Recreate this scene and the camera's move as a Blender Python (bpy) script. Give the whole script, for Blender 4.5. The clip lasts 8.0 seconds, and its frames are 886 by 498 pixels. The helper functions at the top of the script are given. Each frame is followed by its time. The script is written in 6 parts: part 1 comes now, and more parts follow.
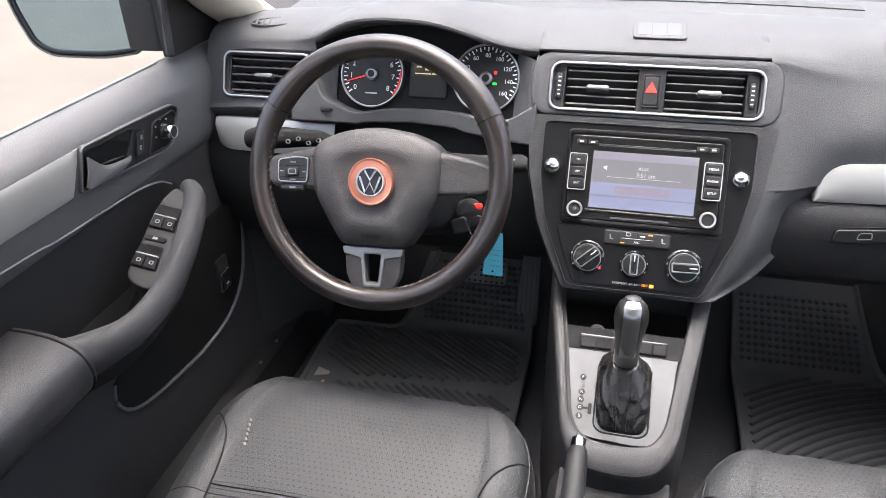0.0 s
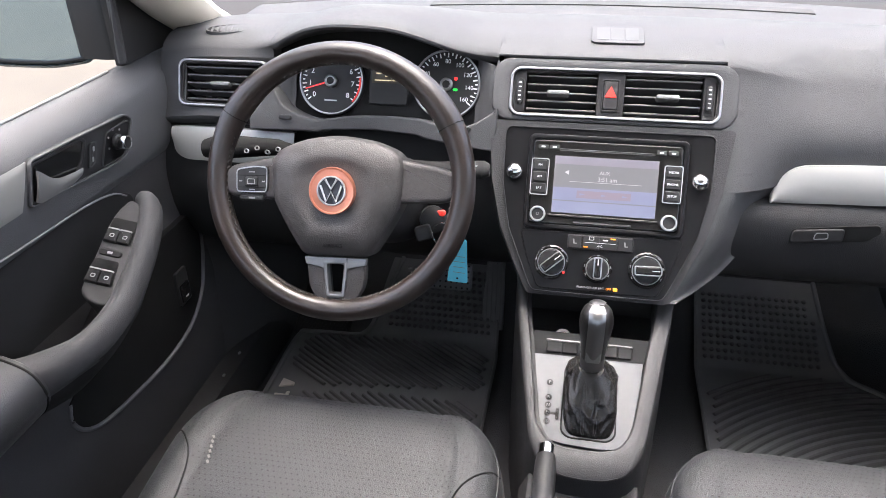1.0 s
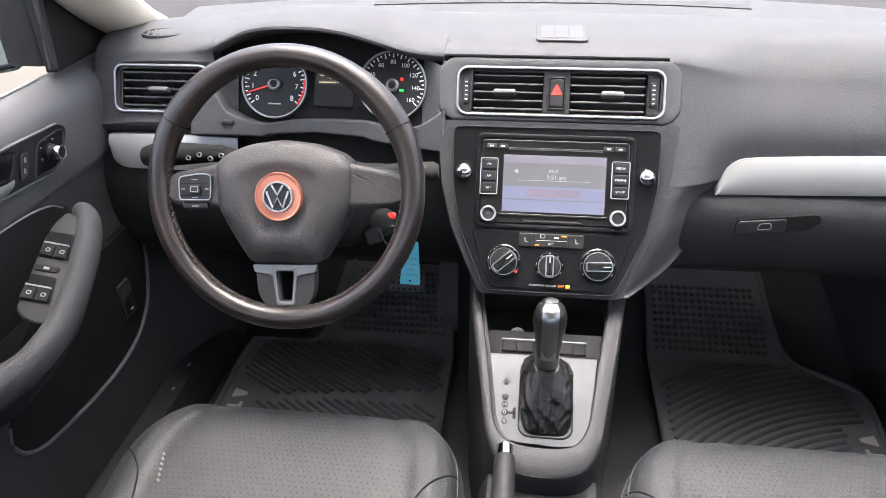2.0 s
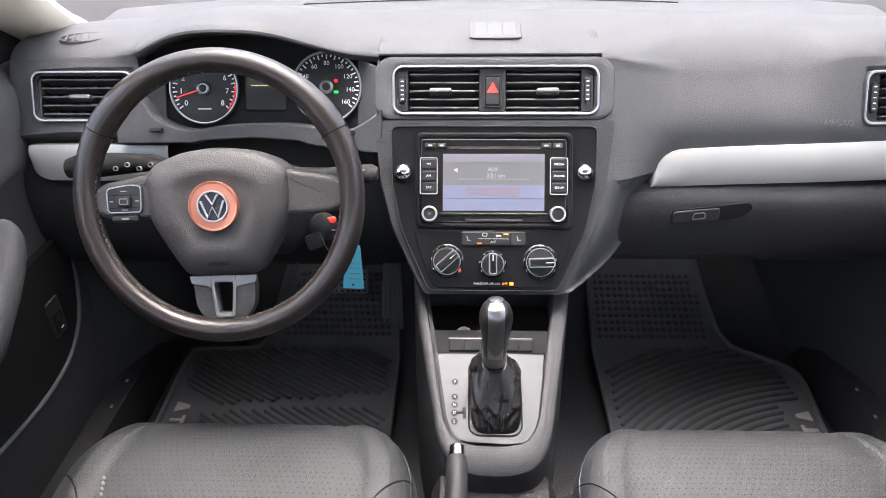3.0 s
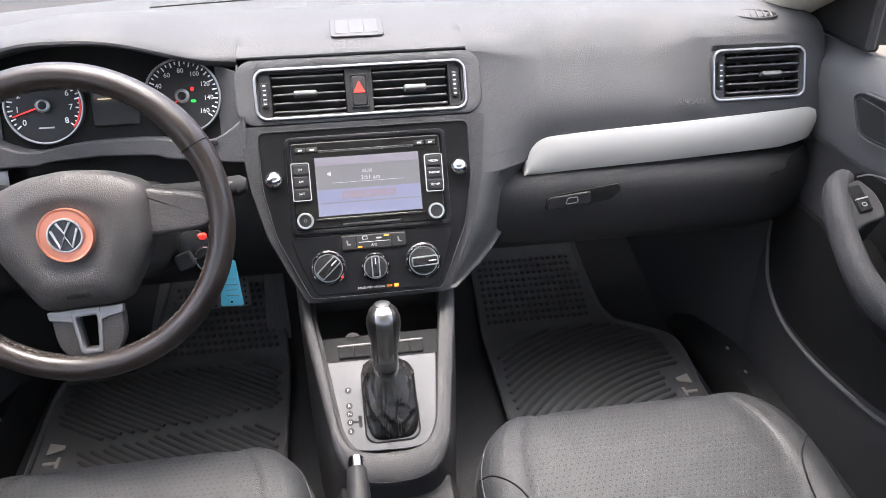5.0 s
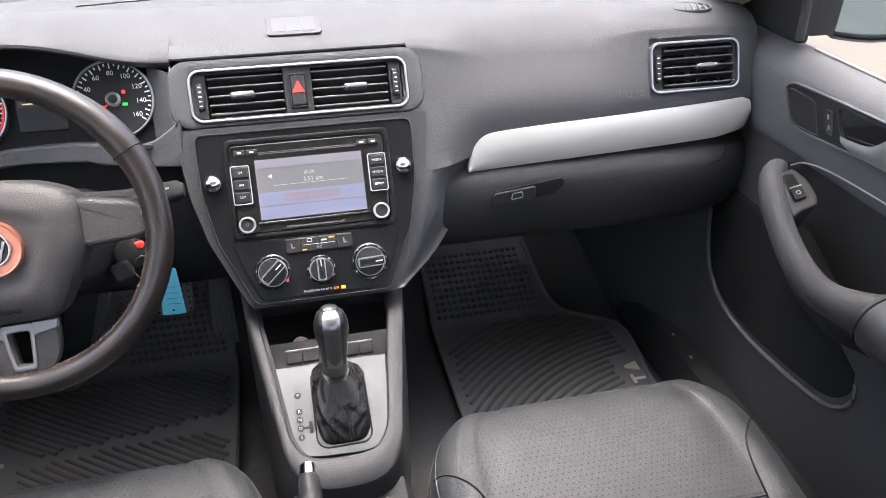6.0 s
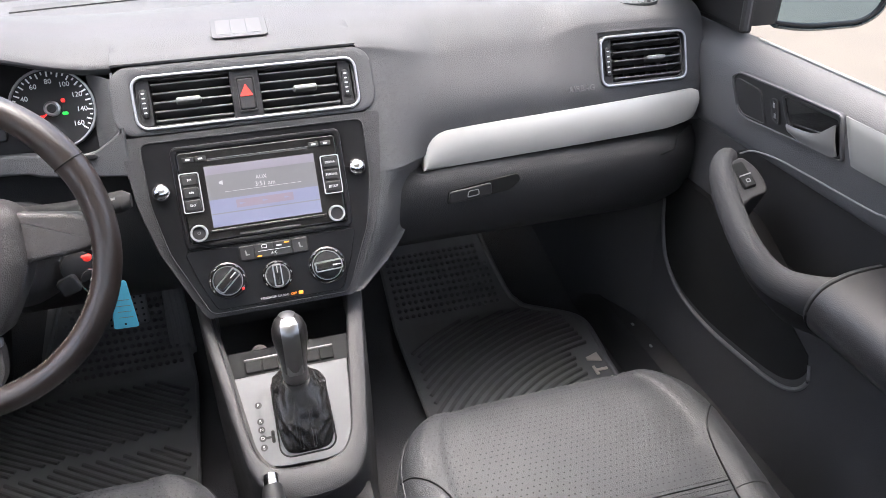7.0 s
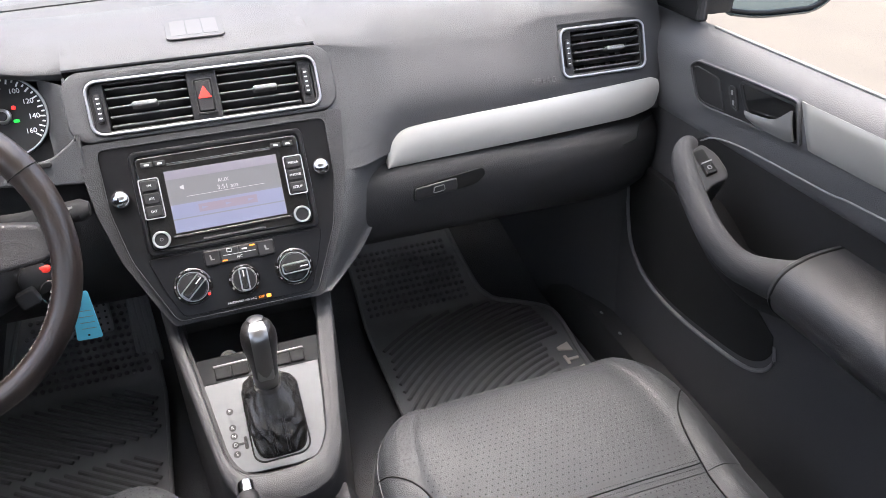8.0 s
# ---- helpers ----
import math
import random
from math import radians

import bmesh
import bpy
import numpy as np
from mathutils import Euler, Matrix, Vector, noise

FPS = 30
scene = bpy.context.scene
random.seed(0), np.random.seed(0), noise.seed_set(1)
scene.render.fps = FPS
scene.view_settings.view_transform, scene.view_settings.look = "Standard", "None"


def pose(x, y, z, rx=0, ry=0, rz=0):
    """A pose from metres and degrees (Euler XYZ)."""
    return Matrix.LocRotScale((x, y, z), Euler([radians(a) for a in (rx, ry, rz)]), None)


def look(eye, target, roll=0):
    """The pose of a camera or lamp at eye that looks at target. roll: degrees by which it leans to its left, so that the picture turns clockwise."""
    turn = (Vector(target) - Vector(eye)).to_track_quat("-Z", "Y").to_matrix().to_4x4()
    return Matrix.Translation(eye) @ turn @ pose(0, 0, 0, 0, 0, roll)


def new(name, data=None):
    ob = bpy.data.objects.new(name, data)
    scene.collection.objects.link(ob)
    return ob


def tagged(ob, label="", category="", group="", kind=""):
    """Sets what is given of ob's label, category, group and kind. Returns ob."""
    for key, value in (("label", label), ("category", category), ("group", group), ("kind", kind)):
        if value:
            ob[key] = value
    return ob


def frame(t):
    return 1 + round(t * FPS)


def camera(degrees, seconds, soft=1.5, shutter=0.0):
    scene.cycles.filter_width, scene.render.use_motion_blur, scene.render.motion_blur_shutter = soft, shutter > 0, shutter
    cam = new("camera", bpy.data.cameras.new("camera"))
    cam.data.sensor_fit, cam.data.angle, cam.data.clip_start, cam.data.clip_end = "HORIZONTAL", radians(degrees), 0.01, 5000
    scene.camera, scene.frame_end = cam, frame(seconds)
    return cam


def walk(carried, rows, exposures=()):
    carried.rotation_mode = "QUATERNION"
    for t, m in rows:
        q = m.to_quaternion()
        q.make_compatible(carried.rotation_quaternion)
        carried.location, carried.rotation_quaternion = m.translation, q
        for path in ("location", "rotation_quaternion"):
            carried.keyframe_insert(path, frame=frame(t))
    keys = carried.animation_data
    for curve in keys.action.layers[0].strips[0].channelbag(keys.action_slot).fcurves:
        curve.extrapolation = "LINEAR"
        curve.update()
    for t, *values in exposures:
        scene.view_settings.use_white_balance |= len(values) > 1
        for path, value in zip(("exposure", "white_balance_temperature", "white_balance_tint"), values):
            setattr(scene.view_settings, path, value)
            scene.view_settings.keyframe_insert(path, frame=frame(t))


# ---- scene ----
cam = camera(62.7, 8.0, 0.8)
PATH = [
    (0, (-0.0352, -0.9746, 1.3025), (-0.4804, 0.6969, 0.2984), -1.52),
    (0.5, (-0.0332, -0.9707, 1.3014), (-0.4461, 0.7145, 0.3049), -1.42),
    (1, (-0.0361, -0.9646, 1.3035), (-0.3878, 0.7328, 0.3058), -1.13),
    (1.5, (-0.0350, -0.9586, 1.3025), (-0.3286, 0.7491, 0.3048), -1.04),
    (3, (-0.0377, -0.9416, 1.3095), (-0.1025, 0.7763, 0.2879), -0.76),
    (3.5, (-0.0355, -0.9336, 1.3115), (-0.0214, 0.7833, 0.2865), -0.76),
    (4, (-0.0354, -0.9266, 1.3115), (0.0695, 0.7842, 0.2829), -0.76),
    (4.5, (-0.0344, -0.9236, 1.3125), (0.1433, 0.7773, 0.2746), -0.76),
    (6, (-0.0231, -0.9088, 1.3213), (0.3544, 0.7377, 0.2499), -0.05),
    (6.5, (-0.0220, -0.9068, 1.3203), (0.4103, 0.7260, 0.2479), -0.05),
    (7, (-0.0180, -0.9018, 1.3202), (0.4640, 0.7124, 0.2430), -0.34),
    (7.5, (-0.0159, -0.8989, 1.3232), (0.5047, 0.6949, 0.2342), -0.63),
    (8, (-0.0169, -0.8969, 1.3222), (0.5464, 0.6804, 0.2285), -0.83),
]
walk(cam, [(t, look(eye, target, roll)) for t, eye, target, roll in PATH], [(0, 2.45, 6150, 11), (8, 2.45, 6150, 11)])

# ---- light ----
world = bpy.data.worlds.new("world")
world.use_nodes = True
scene.world = world
wn = world.node_tree.nodes
sky = wn.new("ShaderNodeTexSky")
sky.sky_type, sky.sun_disc = "NISHITA", False
sky.sun_elevation, sky.sun_rotation = radians(80), radians(0)
sky.air_density, sky.dust_density, sky.ozone_density = 0.7, 8.0, 0.5
wn["Background"].inputs["Strength"].default_value = 0.15
world.node_tree.links.new(sky.outputs["Color"], wn["Background"].inputs["Color"])

sun = new("sun", bpy.data.lights.new("sun", "SUN"))
sun.data.energy, sun.data.angle, sun.data.color = 0.5, radians(150), (1.0, 0.995, 0.985)
sun.matrix_world = look((0.0, -3.5, 6.0), (0, 0, 0.5))

# ---- materials ----
def mat(name, color, rough=0.5, metal=0.0, grain=0.0, size=0.002, tone=0.12, tone_size=0.08, coat=0.0, spec=0.5, emit=None, power=0.0, stretch=None):
    """A surface with fine relief (grain over size metres) and slow change of tone."""
    m = bpy.data.materials.new(name)
    m.use_nodes = True
    nt = m.node_tree
    b = nt.nodes["Principled BSDF"]
    b.inputs["Roughness"].default_value, b.inputs["Metallic"].default_value = rough, metal
    b.inputs["Coat Weight"].default_value, b.inputs["Specular IOR Level"].default_value = coat, spec
    tc = nt.nodes.new("ShaderNodeTexCoord")
    src = tc.outputs["Object"]
    if stretch:
        mp = nt.nodes.new("ShaderNodeMapping")
        mp.inputs["Scale"].default_value = stretch
        nt.links.new(src, mp.inputs["Vector"])
        src = mp.outputs["Vector"]
    n1 = nt.nodes.new("ShaderNodeTexNoise")
    n1.inputs["Scale"].default_value, n1.inputs["Detail"].default_value = 1 / tone_size, 6
    nt.links.new(src, n1.inputs["Vector"])
    mix = nt.nodes.new("ShaderNodeMix")
    mix.data_type = "RGBA"
    nt.links.new(n1.outputs["Fac"], mix.inputs["Factor"])
    mix.inputs["A"].default_value = (*[max(0, c * (1 - tone)) for c in color], 1)
    mix.inputs["B"].default_value = (*[min(1, c * (1 + tone)) for c in color], 1)
    nt.links.new(mix.outputs["Result"], b.inputs["Base Color"])
    ramp = nt.nodes.new("ShaderNodeMapRange")
    ramp.inputs["To Min"].default_value, ramp.inputs["To Max"].default_value = max(0.02, rough * 0.85), min(1, rough * 1.15)
    nt.links.new(n1.outputs["Fac"], ramp.inputs["Value"])
    nt.links.new(ramp.outputs["Result"], b.inputs["Roughness"])
    if grain > 0:
        n2 = nt.nodes.new("ShaderNodeTexVoronoi")
        n2.inputs["Scale"].default_value = 1 / (0.6 * size)
        n2.feature = "SMOOTH_F1"
        nt.links.new(src, n2.inputs["Vector"])
        bp = nt.nodes.new("ShaderNodeBump")
        bp.inputs["Strength"].default_value, bp.inputs["Distance"].default_value = min(1.0, grain * 0.9), size * 0.40
        nt.links.new(n2.outputs["Distance"], bp.inputs["Height"])
        nt.links.new(bp.outputs["Normal"], b.inputs["Normal"])
    if emit:
        b.inputs["Emission Color"].default_value = (*emit, 1)
        b.inputs["Emission Strength"].default_value = power
    return m


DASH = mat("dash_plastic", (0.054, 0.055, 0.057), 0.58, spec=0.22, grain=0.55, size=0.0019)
# same plastic as the dash; the stack's shade is put into this darker colour
STACKSHADE = mat("shaded_dash_plastic", (0.029, 0.0295, 0.031), 0.58, spec=0.22, grain=0.5, size=0.0025)
# dash grey made darker, so the shade low on the dash is in the colour
DASHLOW = mat("darkened_dash_plastic", (0.0165, 0.0165, 0.0175), 0.6, spec=0.25, grain=0.45, size=0.0022)
BLACK = mat("black_satin_plastic", (0.015, 0.015, 0.0155), 0.46, spec=0.32, grain=0.15, size=0.0012)
PANEL = mat("satin_black_console_plastic", (0.0055, 0.0055, 0.006), 0.34, spec=0.22, grain=0.10, size=0.0012)
RAIL = mat("grained_grey_console_rail", (0.034, 0.034, 0.0355), 0.52, spec=0.28, grain=0.45, size=0.0018)
KEYEDGE = mat("pale_key_outline", (0.32, 0.32, 0.33), 0.45)
PIANO = mat("gloss_black_plastic", (0.008, 0.008, 0.008), 0.08, coat=0.5)
DARK = mat("matt_black_plastic", (0.04, 0.04, 0.041), 0.7, spec=0.3, grain=0.2)
SILVER = mat("satin_silver_trim", (0.345, 0.343, 0.325), 0.4, 0.4, grain=0.05, size=0.0008, tone=0.05)
DOORSILVER = mat("satin_silver_door_inlay", (0.30, 0.298, 0.282), 0.42, 0.4, grain=0.05, size=0.0008, tone=0.05)
BRUSHED = mat("brushed_silver_plate", (0.048, 0.0505, 0.055), 0.46, 0.5, grain=0.12, size=0.0008, tone=0.06, stretch=(1, 14, 14))
CHROME = mat("chrome", (0.8, 0.8, 0.8), 0.14, 1.0, tone=0.03)
MATCHROME = mat("satin_chrome", (0.40, 0.40, 0.40), 0.34, 1.0, tone=0.04)
LEATHER = mat("black_leather", (0.020, 0.021, 0.0225), 0.45, spec=0.42, grain=0.7, size=0.002, tone=0.2, tone_size=0.12)
RIMLEATHER = mat("worn_rim_leather", (0.0125, 0.0085, 0.0068), 0.36, coat=0.4, spec=0.45, grain=0.16, size=0.0018, tone=0.75, tone_size=0.035)
HUB = mat("airbag_cover_plastic", (0.037, 0.034, 0.033), 0.48, grain=0.55, size=0.0022)
BOOT = mat("boot_leather", (0.012, 0.0115, 0.011), 0.25, spec=0.45, grain=0.4, size=0.002, tone=0.3)
POD = mat("smooth_grey_switch_pod", (0.017, 0.017, 0.018), 0.5, spec=0.22)
FABRIC = mat("door_insert_cloth", (0.016, 0.016, 0.0165), 0.8, spec=0.14, grain=0.4, size=0.0012)
DOORPL = mat("door_plastic", (0.068, 0.069, 0.072), 0.52, spec=0.42, grain=0.5, size=0.0022)
DOORLOW = mat("lower_door_plastic", (0.033, 0.033, 0.0345), 0.6, spec=0.22, grain=0.4, size=0.0022)
ARM = mat("armrest_vinyl", (0.017, 0.017, 0.018), 0.42, spec=0.4, grain=0.35, size=0.002)
CARPET = mat("black_carpet", (0.055, 0.055, 0.057), 0.95, grain=1.0, size=0.003, spec=0.1)
RUBBER = mat("rubber_mat", (0.128, 0.128, 0.130), 0.62, grain=0.2, size=0.002, tone=0.35, tone_size=0.1)
RIB = mat("ribbed_rubber", (0.082, 0.082, 0.083), 0.55, grain=0.2, size=0.002, tone=0.25)
LETTER = mat("pale_rubber_lettering", (0.5, 0.47, 0.41), 0.6)
PILLAR = mat("beige_pillar_trim", (0.62, 0.58, 0.5), 0.7, grain=0.3, size=0.0015)
ROOFCLOTH = mat("pale_headlining", (0.72, 0.70, 0.66), 0.9, grain=0.3, size=0.002)
PAINT = mat("dark_teal_car_paint", (0.05, 0.075, 0.085), 0.25, 0.3, coat=0.8)
CONCRETE = mat("pale_concrete", (0.118, 0.103, 0.083), 0.9, grain=0.4, size=0.01, tone=0.3, tone_size=0.5)
WHITE = mat("white_print", (0.5, 0.5, 0.5), 0.5)
GREYPRINT = mat("grey_print", (0.2, 0.2, 0.2), 0.5)
# red for print and key head, brightened by a small added glow
RED = mat("red_print_with_glow", (0.75, 0.03, 0.02), 0.4, emit=(1, 0.05, 0.03), power=0.06)
REDLAMP = mat("red_tell_tale", (0.6, 0.02, 0.02), 0.4, emit=(1, 0.03, 0.02), power=0.25)
GREENLAMP = mat("green_tell_tale", (0.02, 0.5, 0.05), 0.4, emit=(0.05, 1, 0.1), power=0.15)
AMBER = mat("amber_tell_tale", (0.8, 0.25, 0.02), 0.4, emit=(1, 0.25, 0.02), power=0.2)
COPPER = mat("copper_tinted_ring", (0.62, 0.25, 0.165), 0.28, 0.85, tone=0.08)
BLUETAG = mat("blue_paper_tag", (0.1, 0.45, 0.6), 0.6)
STICKER = mat("silver_paper_sticker", (0.061, 0.062, 0.064), 0.6, 0.0, spec=0.2)
THREAD = mat("grey_thread", (0.06, 0.058, 0.055), 0.8)
# black for seams, and for the painted shade inside the map pockets
NEARBLACK = mat("seam_and_hollow_black", (0.008, 0.008, 0.008), 0.8, spec=0.12)
MIRROR = mat("mirror_glass", (0.33, 0.43, 0.48), 0.03, 1.0, tone=0.0)
# the display's own light, with reflected grey glare put into the emission
SCREEN = mat("lcd_screen_with_glare", (0.05, 0.05, 0.055), 0.12, emit=(0.5, 0.49, 0.48), power=0.072)
SCRTOP = mat("lcd_title_band", (0.05, 0.05, 0.06), 0.12, emit=(0.5, 0.44, 0.5), power=0.11)
SCRLOW = mat("lcd_blue_band", (0.05, 0.05, 0.06), 0.12, emit=(0.36, 0.39, 0.6), power=0.13)
SCRBTN = mat("lcd_button_band", (0.05, 0.05, 0.06), 0.12, emit=(0.5, 0.36, 0.42), power=0.11)
SCRTXT = mat("lcd_text", (0.1, 0.1, 0.1), 0.2, emit=(0.9, 0.88, 0.9), power=0.13)
AMBERLCD = mat("amber_lcd_graphic", (0.3, 0.25, 0.12), 0.4, emit=(1, 0.8, 0.45), power=0.16)

GLASS = bpy.data.materials.new("clear_glass")
GLASS.use_nodes = True
gb = GLASS.node_tree.nodes["Principled BSDF"]
gb.inputs["Transmission Weight"].default_value, gb.inputs["Roughness"].default_value = 1.0, 0.0
gb.inputs["IOR"].default_value, gb.inputs["Base Color"].default_value = 1.02, (0.96, 0.98, 0.97, 1)
TINTED = GLASS.copy()
TINTED.name = "tinted_windscreen_glass"
TINTED.node_tree.nodes["Principled BSDF"].inputs["Base Color"].default_value = (0.90, 0.93, 0.92, 1)

RIMLEATHER.node_tree.nodes["Principled BSDF"].inputs["Coat Roughness"].default_value = 0.13
HANDLE = mat("satin_grey_handle", (0.20, 0.20, 0.20), 0.34, 0.6, tone=0.05)
STRAP = mat("dark_satin_metal", (0.25, 0.248, 0.245), 0.30, 1.0, tone=0.06)
BADGE = mat("bright_satin_metal", (0.5, 0.5, 0.5), 0.32, 0.85, tone=0.05)
SLAT = mat("vent_slat_plastic", (0.040, 0.040, 0.041), 0.38, spec=0.45)
TAB = mat("grey_metallic_tab", (0.13, 0.13, 0.13), 0.35, 0.5)
MARK = mat("dark_gate_mark", (0.022, 0.022, 0.022), 0.7, spec=0.15)
DASHTEXT = mat("grey_moulded_lettering", (0.09, 0.09, 0.092), 0.6, spec=0.2)
PLATE = mat("matt_switch_plate", (0.013, 0.013, 0.0135), 0.75, spec=0.15, grain=0.2)
PERF = mat("perforation_black", (0.009, 0.009, 0.0095), 0.8, spec=0.2)
DIALWHITE = mat("dial_white_print", (0.85, 0.85, 0.85), 0.6)

# ---- building helpers ----
ORIGIN = {}


def thing(name, loc, label, category, group="", kind=""):
    ob = new(name)
    ob.location = loc
    ob.empty_display_size = 0.02
    ORIGIN[ob] = Vector(loc)
    return tagged(ob, label, category, group, kind)


def part(name, bm, material, parent=None, label="", smooth=True):
    """Links a bmesh, given in world metres, as one mesh under a thing or a part."""
    bmesh.ops.recalc_face_normals(bm, faces=bm.faces[:])
    me = bpy.data.meshes.new(name)
    origin = ORIGIN.get(parent, Vector((0, 0, 0)))
    bmesh.ops.translate(bm, vec=-origin, verts=bm.verts[:])
    bm.to_mesh(me)
    bm.free()
    if smooth:
        for p in me.polygons:
            p.use_smooth = True
        me.set_sharp_from_angle(angle=radians(38))
    me.materials.append(material)
    ob = new(name, me)
    ORIGIN[ob] = origin
    if parent:
        ob.parent = parent
    if label:
        ob["label"] = label
    return ob


def solo(name, bm, material, label, category, group="", kind="", smooth=True):
    return tagged(part(name, bm, material, None, "", smooth), label, category, group, kind)


def spline(pts, n):
    """n samples for each span of a smooth curve through pts."""
    p = np.array(pts, float)
    q = np.vstack([2 * p[0] - p[1], p, 2 * p[-1] - p[-2]])
    out = []
    for i in range(1, len(q) - 2):
        for k in range(n):
            t = k / n
            a, b, c, d = q[i - 1], q[i], q[i + 1], q[i + 2]
            out.append(0.5 * (2 * b + (c - a) * t + (2 * a - 5 * b + 4 * c - d) * t * t + (3 * b - a - 3 * c + d) * t ** 3))
    out.append(p[-1])
    return np.array(out)


def rr(x0, y0, x1, y1, r, n=5):
    """A rounded rectangle, counter-clockwise."""
    out = []
    for cx, cy, a in ((x1 - r, y0 + r, -90), (x1 - r, y1 - r, 0), (x0 + r, y1 - r, 90), (x0 + r, y0 + r, 180)):
        for k in range(n + 1):
            q = radians(a + 90 * k / n)
            out.append((cx + r * math.cos(q), cy + r * math.sin(q)))
    return out


def soft(pts, r, n=4):
    """A polygon with its corners rounded by r."""
    out = []
    m = len(pts)
    for i in range(m):
        a, b, c = Vector(pts[i - 1]), Vector(pts[i]), Vector(pts[(i + 1) % m])
        u, v = (a - b), (c - b)
        d = min(r, u.length * 0.45, v.length * 0.45)
        p, q = b + u.normalized() * d, b + v.normalized() * d
        for k in range(n + 1):
            t = k / n
            out.append(tuple((1 - t) ** 2 * p + 2 * t * (1 - t) * b + t * t * q))
    return out


def circle(cx, cy, r, n=32):
    return [(cx + r * math.cos(2 * math.pi * k / n), cy + r * math.sin(2 * math.pi * k / n)) for k in range(n)]


def loops(bm, rings, close_first=True, close_last=True):
    """Skins a row of equal closed rings of 3D points."""
    vs = [[bm.verts.new(p) for p in ring] for ring in rings]
    n = len(vs[0])
    for a, b in zip(vs, vs[1:]):
        for i in range(n):
            bm.faces.new((a[i], a[(i + 1) % n], b[(i + 1) % n], b[i]))
    if close_first:
        bm.faces.new(vs[0][::-1])
    if close_last:
        bm.faces.new(vs[-1])
    return bm


def inset(outline, d):
    """The outline moved inwards by d (counter-clockwise outlines)."""
    out = []
    m = len(outline)
    for i in range(m):
        a, c = Vector(outline[i - 1]), Vector(outline[(i + 1) % m])
        t = (c - a)
        if t.length < 1e-9:
            t = Vector((1, 0))
        t.normalize()
        out.append((outline[i][0] - t.y * d, outline[i][1] + t.x * d))
    return out


def slab(outline, place, z0, z1, bev=0.0, bm=None):
    """A plate: an outline in the plane of place, from z0 to z1 along its normal, front edge rounded by bev."""
    bm = bm or bmesh.new()
    if sum(a[0] * b[1] - b[0] * a[1] for a, b in zip(outline, outline[1:] + outline[:1])) < 0:
        outline = outline[::-1]
    rings = [[place @ Vector((x, y, z0)) for x, y in outline]]
    if bev > 0:
        for a in (0, 30, 60, 90):
            d, h = bev * (1 - math.cos(radians(a))), bev * (1 - math.sin(radians(a)))
            rings.append([place @ Vector((x, y, z1 - h)) for x, y in inset(outline, d)])
        rings.append([place @ Vector((x, y, z1)) for x, y in inset(outline, bev * 1.2)])
    else:
        rings.append([place @ Vector((x, y, z1)) for x, y in outline])
    return loops(bm, rings)


def ring(outer, inner, place, z0, z1, bev=0.0015, bm=None):
    """A frame between two outlines of equal count, with rounded front edges."""
    bm = bm or bmesh.new()
    steps = [(outer, z0), (outer, z1 - bev), (inset(outer, bev * 0.3), z1 - bev * 0.3), (inset(outer, bev), z1),
             (inset(inner, -bev), z1), (inset(inner, -bev * 0.3), z1 - bev * 0.3), (inner, z1 - bev), (inner, z0)]
    vs = [[bm.verts.new(place @ Vector((x, y, z))) for x, y in o] for o, z in steps]
    n = len(outer)
    for a, b in zip(vs, vs[1:] + vs[:1]):
        for i in range(n):
            bm.faces.new((a[i], a[(i + 1) % n], b[(i + 1) % n], b[i]))
    return bm


def box(x0, y0, z0, x1, y1, z1, place=Matrix(), bev=0.0, bm=None):
    return slab(rr(x0, y0, x1, y1, min(max(bev * 1.6, 1e-4), 0.45 * (x1 - x0), 0.45 * (y1 - y0)), 3 if bev else 1), place, z0, z1, min(bev, 0.3 * (x1 - x0), 0.3 * (y1 - y0)), bm)


def lathe(profile, place, n=32, bm=None, sx=1.0, sy=1.0):
    """Turns (radius, height) pairs about the place's z."""
    bm = bm or bmesh.new()
    rings = []
    for r, h in profile:
        r = max(r, 1e-5)
        rings.append([place @ Vector((sx * r * math.cos(2 * math.pi * k / n), sy * r * math.sin(2 * math.pi * k / n), h)) for k in range(n)])
    return loops(bm, rings)


def tube(pts, r, n=10, bm=None, r2=None, up=(0, 0, 1)):
    """A round or oval bar along a path; r and r2 may be lists, one for each point."""
    bm = bm or bmesh.new()
    pts = [Vector(p) for p in pts]
    rings = []
    for i, p in enumerate(pts):
        t = (pts[min(i + 1, len(pts) - 1)] - pts[max(i - 1, 0)]).normalized()
        s = t.cross(Vector(up))
        s = s.normalized() if s.length > 1e-6 else Vector((1, 0, 0))
        u = s.cross(t)
        ra = r[i] if hasattr(r, "__len__") else r
        rb = ra if r2 is None else (r2[i] if hasattr(r2, "__len__") else r2)
        rings.append([p + s * ra * math.cos(2 * math.pi * k / n) + u * rb * math.sin(2 * math.pi * k / n) for k in range(n)])
    return loops(bm, rings)


def sheet(rows, thick=0.0):
    """A surface through a grid of 3D points, with a thickness behind it."""
    bm = bmesh.new()
    vs = [[bm.verts.new(p) for p in row] for row in rows]
    for a, b in zip(vs, vs[1:]):
        for i in range(len(a) - 1):
            bm.faces.new((a[i], a[i + 1], b[i + 1], b[i]))
    if thick:
        bmesh.ops.recalc_face_normals(bm, faces=bm.faces[:])
        bmesh.ops.solidify(bm, geom=bm.faces[:], thickness=thick)
    return bm


def plane_at(origin, right, up):
    """The frame of a face: x to the right, y up along it, z out of it."""
    x = Vector(right).normalized()
    z = x.cross(Vector(up)).normalized()
    y = z.cross(x)
    m = Matrix((x, y, z)).transposed().to_4x4()
    m.translation = Vector(origin)
    return m


